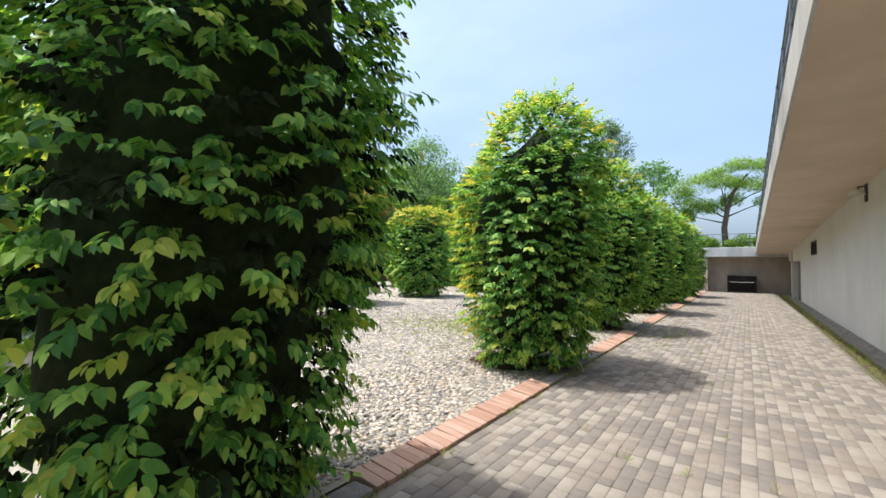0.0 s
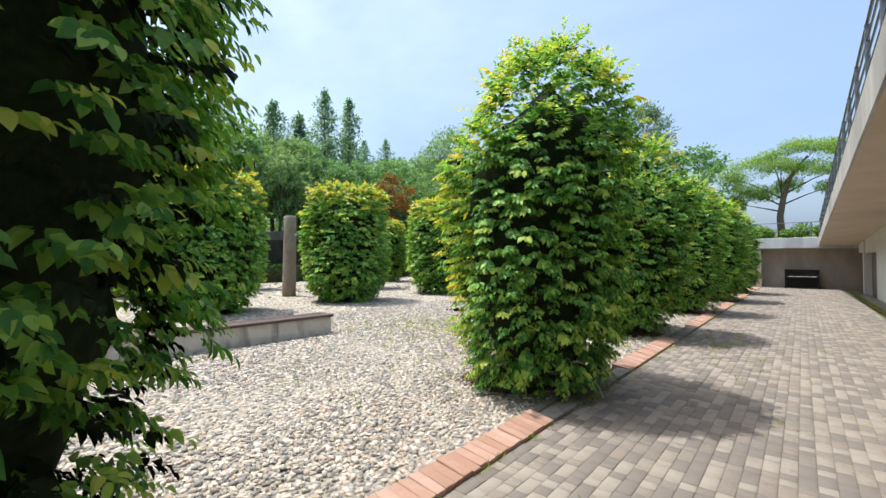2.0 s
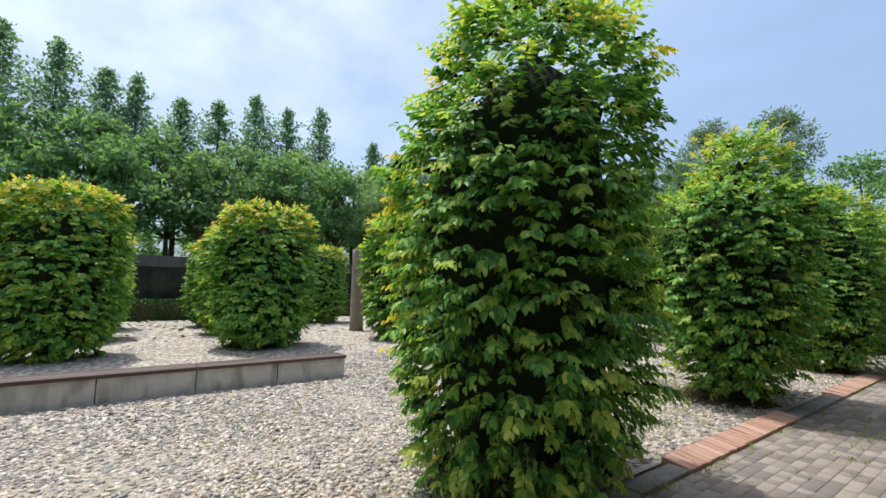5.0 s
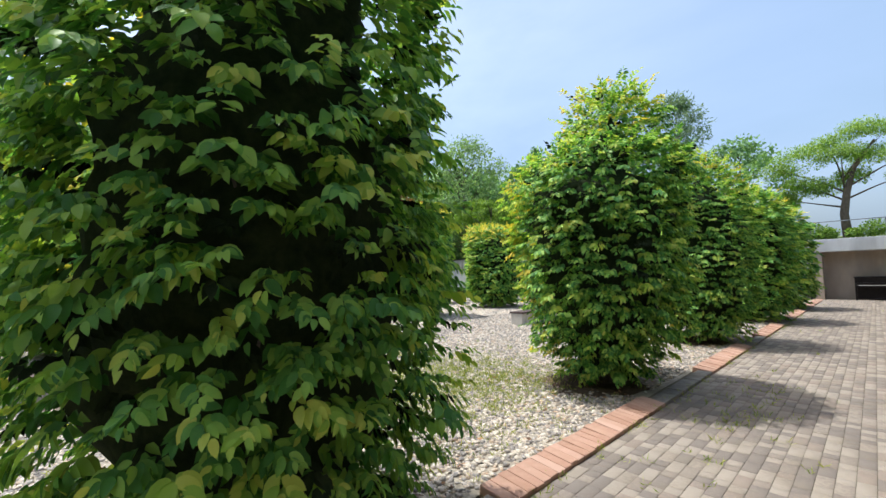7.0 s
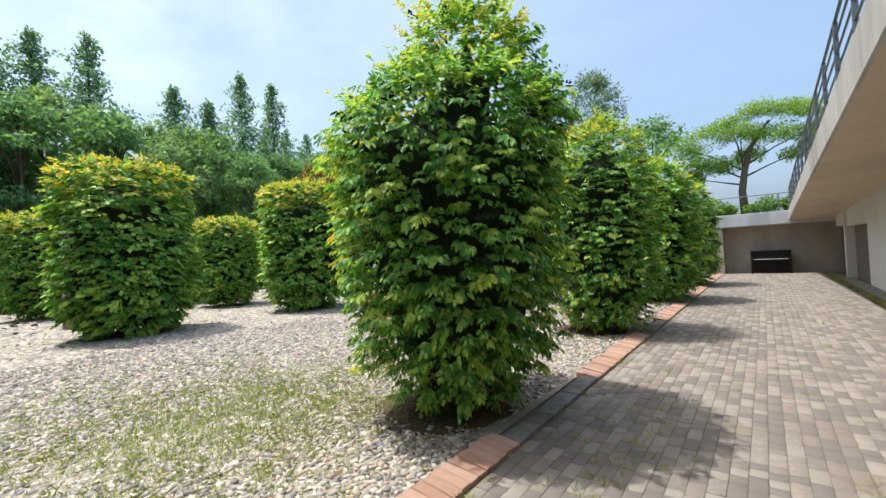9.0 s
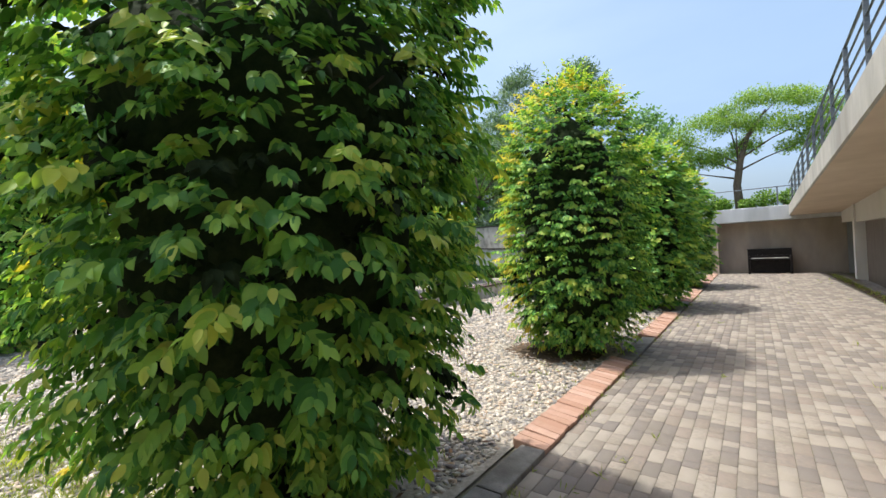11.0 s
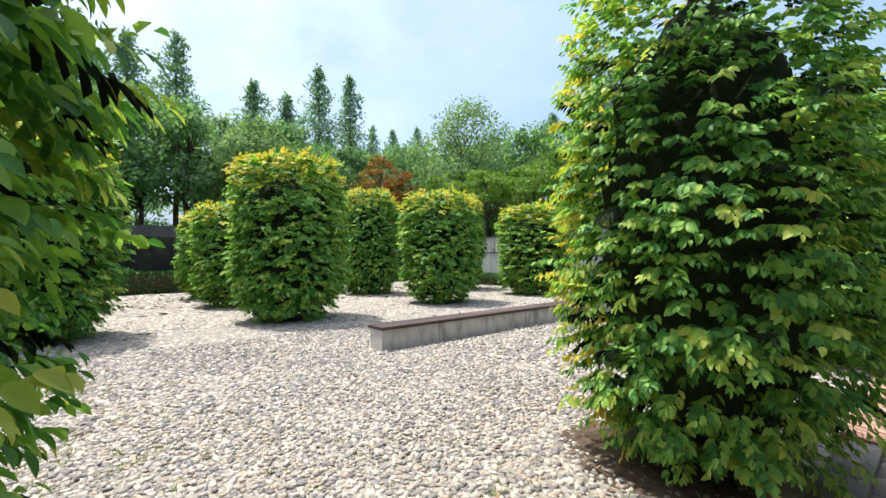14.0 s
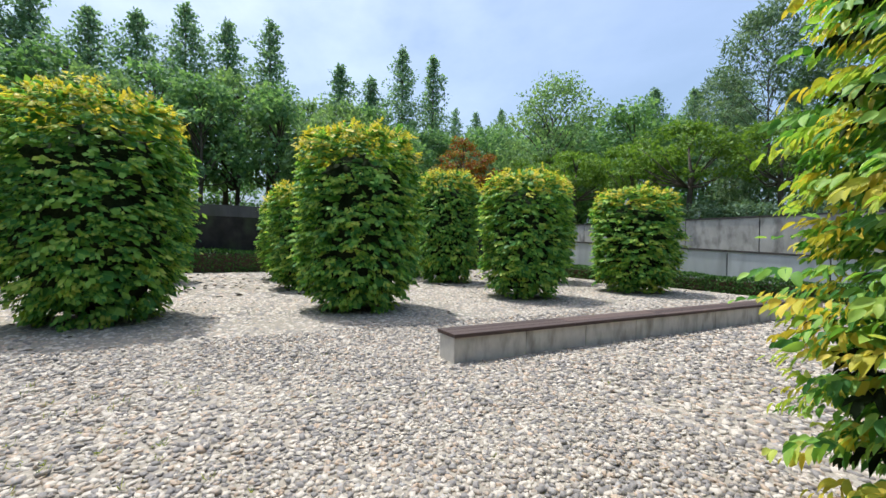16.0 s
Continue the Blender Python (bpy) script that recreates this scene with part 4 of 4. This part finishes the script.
broadleaf((-26.0, 44.0, 4.0), 9.8, 8.0, 74, WOODLAND, "bushy green woodland tree", 50, 0.36, 100, 0.15)
SPREAD = "low spreading tree with bright green foliage"
spread = broadleaf((-26.0, 37.5, 3.1), 5.6, 6.6, 75, BRIGHT, SPREAD, 40, 0.22, 110, 0.46, flat=1.6, lump=0.85, squash=0.26)
for k, (x, y, s) in enumerate([(-21.5, 38.0, 1.0), (-17.4, 37.2, 1.02), (-30.5, 39.5, 1.2), (-13.4, 38.5, 0.95)]):
    copy_thing(spread, Matrix.Translation((x, y, 3.1)) @ Matrix.Rotation(1 + k * 1.9, 4, "Z") @ Matrix.Diagonal((s, s, s, 1)))
AIRY = "tall airy bamboo-like tree with pale feathery leaves"
airy = broadleaf((-15.5, 41.5, 3.3), 13.0, 6.0, 76, SILVER, AIRY, 140, 0.34, 64, 0.08, lump=0.8, blade=0.26, limb=0.4)
copy_thing(airy, Matrix.Translation((-11.0, 43.0, 3.3)) @ Matrix.Rotation(2, 4, "Z"))
copy_thing(airy, Matrix.Translation((-20.0, 46.0, 3.3)) @ Matrix.Rotation(4, 4, "Z") @ Matrix.Diagonal((1, 1, 0.9, 1)))
broadleaf((-7.3, 45.5, 3.6), 8.2, 6.4, 77, WOODLAND, "round woodland tree behind the hornbeam row", 40, 0.32, 95, 0.2)
dark = broadleaf((-22.0, 48.0, 3.8), 7.5, 9.0, 78, WOODLAND, "dense dark woodland tree", 56, 0.42, 75, 0.05)
for k, (x, y, s) in enumerate([(-14, 49, 0.9), (-30, 50, 1.3), (-38, 50, 1.5), (-48, 40, 1.4), (-50, 46, 1.7), (-56, 38, 1.6), (-58, 44, 1.7), (-62, 50, 1.9), (-52, 54, 2.0), (-44, 56, 1.9), (-50, -6, 0.8), (-51, 2, 0.75), (-50, 9, 0.7), (-51, 16, 0.8), (-50, 23, 0.8), (-50, 30, 0.9), (-48, 35, 1.0)]):
    copy_thing(dark, Matrix.Translation((x, y, 3.8)) @ Matrix.Rotation(k * 1.7, 4, "Z") @ Matrix.Diagonal((s, s, s, 1)))
umbrella_pine((-1.35, 42.0, 3.25), 90)


def shrub_row(name, label, places, mat, seed):
    rng = np.random.default_rng(seed)
    for x, y, z, s in places:
        sh = thing(name, label, "shrub", (x, y, z), "terrace shrubs")
        bm = bmesh.new()
        for _ in range(6):
            a = rng.uniform(0, 6.283)
            tube(bm, [(0, 0, -0.1), (math.cos(a) * s * 0.3, math.sin(a) * s * 0.3, s * 0.7)], [0.02, 0.008], 4)
        part("stems", bm, BARK, sh, "", True)
        finish_crown(sh, [clump_leaves(rng, (rng.normal(0, 0.25 * s), rng.normal(0, 0.25 * s), s * 0.55), (s * 0.6, s * 0.6, s * 0.5), 150, 0.14, 0.6) for _ in range(5)], mat, "loose green leaves")


shrub_row("terrace_shrub", "loose green shrub on the terrace behind the rail", [(-10 + i * 0.8 + random.uniform(-0.4, 0.4), 37.6 + random.uniform(-0.5, 0.9), 3.1, random.uniform(0.5, 0.95)) for i in range(18)], BRIGHT, 7)
shrub_row("bank_shrub", "pale green shrub on the bank above the stained wall", [(-18.5 + i * 1.15 + random.uniform(-0.3, 0.3), 35.6 + random.uniform(0, 0.9), 3.1, random.uniform(0.6, 1.15)) for i in range(11)], SILVER, 12)
shrub_row("deck_shrub", "loose green shrub on the deck behind the railing", [(1.3 + random.uniform(-0.2, 0.4), y, soffit_z(y) + float(np.interp(y, [q[0] for q in STATIONS], [q[2] for q in STATIONS])), random.uniform(0.5, 0.8)) for y in (15.5, 18, 20, 22, 24, 26, 28, 30, 31.5)], WOODLAND, 8)


# ---- weeds, litter, pebbles ----
def soil_bed(at, r, seed):
    """A low ragged ring of bare soil and dry leaves round a hornbeam's foot."""
    bm = bmesh.new()
    rings = [[bm.verts.new((math.cos(a) * r * f * (1 + 0.12 * math.sin(3 * a + seed) + 0.07 * math.sin(7 * a)), math.sin(a) * r * f * (1 + 0.12 * math.cos(2 * a + seed)), z))
              for a in (2 * math.pi * j / 40 for j in range(40))] for f, z in ((1.0, -0.012), (0.8, 0.008), (0.4, 0.022))]
    for a, b in zip(rings, rings[1:]):
        for j in range(40):
            bm.faces.new((a[j], a[(j + 1) % 40], b[(j + 1) % 40], b[j]))
    bm.faces.new(rings[-1])
    ob = tagged(part("soil_bed", bm, SOIL, smooth=True), "ring of dark bare soil under a hornbeam", "soil", kind="structure")
    ob.location = at


for k, (x, y) in enumerate([(-2.75, 1.35), (-2.9, 6.52), (-3.1, 11.47), (-2.97, 16.28), (-2.95, 21.3)]):
    soil_bed((min(x, EDGE - 0.3 - 0.9), y, 0.016), 0.8, k)


def blades(P, rng, size):
    n = len(P)
    D = unit(rng.normal(0, 0.75, (n, 3)) + np.array([[0, 0, 0.9]]))
    return chip_verts(P, D, unit(rng.normal(0, 1, (n, 3))), size * rng.uniform(0.5, 1.3, n), np.full(n, size * 0.11))


rng = np.random.default_rng(3)
tufts = []
for cx, cy, sx, sy, k in [(-5.3, 10.7, 1.1, 0.8, 1000), (-4.6, 9.8, 0.7, 0.9, 650), (-7.6, 9.6, 1.5, 1.2, 300), (-5.0, 7.2, 0.9, 1.0, 50), (-5.2, 4.6, 0.8, 0.8, 26), (-6.0, 12.6, 1.6, 0.8, 50),
                          (-6.6, 8.0, 1.0, 1.0, 60), (-12.2, 6.2, 0.5, 0.4, 40), (-17.2, 11.0, 0.4, 0.4, 30), (-2.9, 14.9, 0.35, 0.4, 16), (-6, 14, 2, 2, 20), (-3.9, 11.0, 0.3, 0.5, 60), (-4.2, 9.0, 1.1, 0.5, 260), (-5.9, 9.3, 1.3, 0.7, 420)]:
    c = np.stack([rng.normal(cx, sx, k), rng.normal(cy, sy, k), np.full(k, 0.01)], 1)
    tufts.append(np.repeat(c, 9, 0) + rng.normal(0, 0.03, (k * 9, 3)) * np.array([1, 1, 0.0]))
P = np.concatenate(tufts)
P = P[P[:, 0] < EDGE - 0.35]
V, F = blades(P, rng, 0.07)
tagged(link("grass_tufts", np_mesh("grass_tufts", V, F), [GRASS]), "sparse yellow-green grass tufts in gravel", "grass", kind="stuff")

k = 900
y = rng.uniform(-6, 32, k)
c = np.concatenate([np.stack([rng.normal(1.64, 0.07, k), y, np.full(k, -0.004)], 1), np.stack([rng.normal(EDGE + 0.03, 0.02, 130), rng.uniform(1, 24, 130), np.full(130, 0.0)], 1),
                    np.stack([rng.normal(-1.45, 0.28, 70), rng.normal(11.3, 1.1, 70), np.full(70, 0.0)], 1), np.stack([rng.uniform(-2.0, 1.5, 60), rng.uniform(3, 30, 60), np.full(60, 0.0)], 1)])
P = np.repeat(c, 7, 0) + rng.normal(0, 0.025, (len(c) * 7, 3)) * np.array([1, 1, 0.0])
V, F = blades(P, rng, 0.075)
tagged(link("weeds", np_mesh("weeds", V, F), [GRASS]), "low weeds along the gutter and edging", "weeds", kind="stuff")

k = 1100
col = np.array([(-2.75, 1.35), (-2.9, 6.52), (-3.1, 11.47), (-2.97, 16.28)])[rng.integers(0, 4, k)]
P = np.stack([col[:, 0] + rng.normal(-0.15, 0.55, k), col[:, 1] + rng.normal(0, 0.75, k), np.full(k, 0.065)], 1)
P = P[P[:, 0] < EDGE - 0.33]
V, F = chip_verts(P, unit(rng.normal(0, 1, (len(P), 3)) * np.array([1, 1, 0.15])), unit(rng.normal(0, 0.3, (len(P), 3)) + np.array([[0, 0, 1.0]])), rng.uniform(0.04, 0.085, len(P)), rng.uniform(0.02, 0.04, len(P)))
tagged(link("leaf_litter", np_mesh("leaf_litter", V, F), [DRY]), "dry brown fallen leaves under the hornbeams", "leaves", kind="stuff")


def pebbles(name, x0, x1, y0, y1, step, size, seed, far=False):
    """Flat water-worn pebbles lying close on a jittered grid."""
    rng = np.random.default_rng(seed)
    gx, gy = np.meshgrid(np.arange(x0, x1, step), np.arange(y0, y1, step))
    C = np.stack([gx.ravel(), gy.ravel()], 1) + rng.uniform(-0.5, 0.5, (gx.size, 2)) * step
    for bx, y_a, y_b in ((-8.28, -3.05, 7.05), (-8.28, 16.5, 28.1)):
        C = C[~((np.abs(C[:, 0] - bx) < 0.26) & (C[:, 1] > y_a) & (C[:, 1] < y_b))]
    C = C[C[:, 0] < EDGE - 0.33]
    for bx, by in ((-2.85, 1.35), (-2.95, 6.52), (-3.1, 11.47), (-3.0, 16.28)):
        d = np.hypot(C[:, 0] - bx, C[:, 1] - by) + 0.12 * np.sin(5 * np.arctan2(C[:, 1] - by, C[:, 0] - bx))
        C = C[rng.uniform(0, 1, len(C)) < np.clip((d - 0.55) / 0.4, 0.12, 1)]
    n = len(C)
    bm = bmesh.new()
    bmesh.ops.create_cube(bm, size=1.35)
    bmesh.ops.delete(bm, geom=[f for f in bm.faces if f.calc_center_median().z < -0.5], context="FACES_ONLY")
    if far:
        bmesh.ops.pointmerge(bm, verts=[v for v in bm.verts if v.co.z > 0], merge_co=(0.1, 0, 0.6))
    bmesh.ops.triangulate(bm, faces=bm.faces)
    bm.verts.index_update()
    bm.verts.ensure_lookup_table()
    base = np.array([v.co[:] for v in bm.verts])
    faces = np.array([[v.index for v in f.verts] for f in bm.faces])
    bm.free()
    s = size * rng.uniform(0.55, 1.3, n)
    S = np.stack([s, s * rng.uniform(0.5, 0.85, n), np.minimum(s * rng.uniform(0.24, 0.40, n), 0.021)], 1)
    a, b = rng.uniform(0, 6.283, n), rng.normal(0, 0.24, n)
    L = base[None] * S[:, None] * (1 + rng.normal(0, 0.16, (n, len(base), 1)))
    x, y, z = L[..., 0], L[..., 1], L[..., 2]
    x, z = x * np.cos(b)[:, None] - z * np.sin(b)[:, None], x * np.sin(b)[:, None] + z * np.cos(b)[:, None]
    x, y = x * np.cos(a)[:, None] - y * np.sin(a)[:, None], x * np.sin(a)[:, None] + y * np.cos(a)[:, None]
    V = np.stack([x + C[:, :1], y + C[:, 1:], z + (0.010 + S[:, 2] * rng.uniform(0.0, 0.8, n))[:, None]], 2).reshape(-1, 3)
    F = (faces[None] + (np.arange(n) * len(base))[:, None, None]).reshape(-1, faces.shape[1])
    tagged(link(name, np_mesh(name, V, F, smooth=True), [PEBBLE]), "pale flat river pebbles", "gravel", kind="stuff")


pebbles("pebbles", -6.6, EDGE - 0.3, 2.0, 17.5, 0.044, 0.0335, 31)
pebbles("pebbles", -11.0, -6.6, 1.0, 19.5, 0.055, 0.041, 32)
pebbles("pebbles", -17.0, -11.0, 0.0, 31.0, 0.09, 0.068, 33, True)
pebbles("pebbles", -6.6, EDGE - 0.3, 17.5, 31.0, 0.068, 0.051, 34)
pebbles("pebbles", -11.0, -6.6, 19.5, 31.0, 0.078, 0.059, 36)
pebbles("pebbles", -28.0, -17.0, 0.0, 31.0, 0.21, 0.155, 35, True)

# ---- brick edging, in lengths between the hornbeams, with concrete kerb at their feet ----
edging = thing("edging", "red brick edging between gravel and paving", "edging", (EDGE, 0, 0), kind="structure")
brick_meshes = []
for k in range(4):
    r = random.Random(k)
    bm = box(bmesh.new(), (-0.275, -0.0512, -0.06), (0, 0.0512, 0.035), 0.0)
    bmesh.ops.bevel(bm, geom=bm.edges[:], offset=0.005, segments=1, affect="EDGES")
    for v in bm.verts:
        v.co += Vector((r.uniform(-0.004, 0.004), r.uniform(-0.002, 0.002), r.uniform(-0.003, 0.003)))
    me = bpy.data.meshes.new("brick")
    bm.to_mesh(me)
    bm.free()
    me.materials.append(BRICK)
    brick_meshes.append(me)
GAPS = [(0.6, 2.2), (5.48, 7.95), (10.95, 13.05), (15.95, 17.6), (20.3, 22.4), (25.4, 27.4)]
y, k, rb = -2.0, 0, random.Random(9)
while y < 32.5:
    if not any(a <= y <= b for a, b in GAPS):
        ob = new("brick", brick_meshes[k % 4])
        ob.parent = edging
        ob.matrix_basis = pose(rb.uniform(-0.006, 0.006), y, 0.004 + rb.uniform(-0.003, 0.004), rb.uniform(-1, 1), 8 + rb.uniform(-1.5, 1.5), rb.uniform(-0.8, 0.8))
        k += 1
    y += 0.104
for a, b in GAPS:
    n = round((b - a) / 0.8)
    for i in range(n):
        part("kerb", box(bmesh.new(), (-0.2, a + i * (b - a) / n, -0.06), (0, a + (i + 1) * (b - a) / n - 0.012, 0.035), 0.012), KERB, edging, "worn grey concrete kerb")

# ---- block paving in courses along the path ----
PW, PL, GAP = 0.109, 0.217, 0.003


def paver_data(lx, ly):
    a, b, c, h = lx / 2 - GAP / 2, ly / 2 - GAP / 2, 0.0028, 0.0
    v = [(sx * a, sy * b, -0.03) for sx, sy in ((-1, -1), (1, -1), (1, 1), (-1, 1))] + [(sx * a, sy * b, h - c) for sx, sy in ((-1, -1), (1, -1), (1, 1), (-1, 1))] + \
        [(sx * (a - c), sy * (b - c), h) for sx, sy in ((-1, -1), (1, -1), (1, 1), (-1, 1))]
    f = [(i, (i + 1) % 4, 4 + (i + 1) % 4, 4 + i) for i in range(4)] + [(4 + i, 4 + (i + 1) % 4, 8 + (i + 1) % 4, 8 + i) for i in range(4)] + [(8, 9, 10, 11)]
    return np.array(v), np.array(f)


kinds = {n: paver_data(PW, PL * n) for n in (0.5, 1.0)}
singles = {}
for n, (v, f) in kinds.items():
    me = np_mesh("paver", v, f)
    me.materials.append(PAVER_ONE)
    singles[n] = me
rp = random.Random(4)
VV, FF, count, made = [], [], 0, 0
for i in range(33):
    x = EDGE + 0.006 + PW * (i + 0.5)
    y = -9.0 + rp.uniform(0, PL)
    while y < END_Y + 0.6:
        n = 0.5 if rp.random() < 0.42 else 1.0
        cy = y + PL * n / 2
        dz = rp.uniform(-0.0025, 0.0025)
        if made < 290 and 2.6 < cy < 5.6 and i < 17:
            ob = new("paver", singles[n])
            ob.parent = pavement
            ob.matrix_basis = pose(x, cy, dz, rp.uniform(-0.5, 0.5), rp.uniform(-0.6, 0.6), rp.uniform(-0.5, 0.5))
            made += 1
        else:
            v, f = kinds[n]
            VV.append(v + np.array([x, cy, dz]) + np.array([0, 0, 1.0]) * (v[:, :1] * rp.uniform(-0.012, 0.012)))
            FF.append(f + count)
            count += len(v)
        y += PL * n
link("pavers", np_mesh("pavers", np.concatenate(VV), np.concatenate(FF)), [PAVER], pavement, "beige and taupe concrete blocks", "stuff")
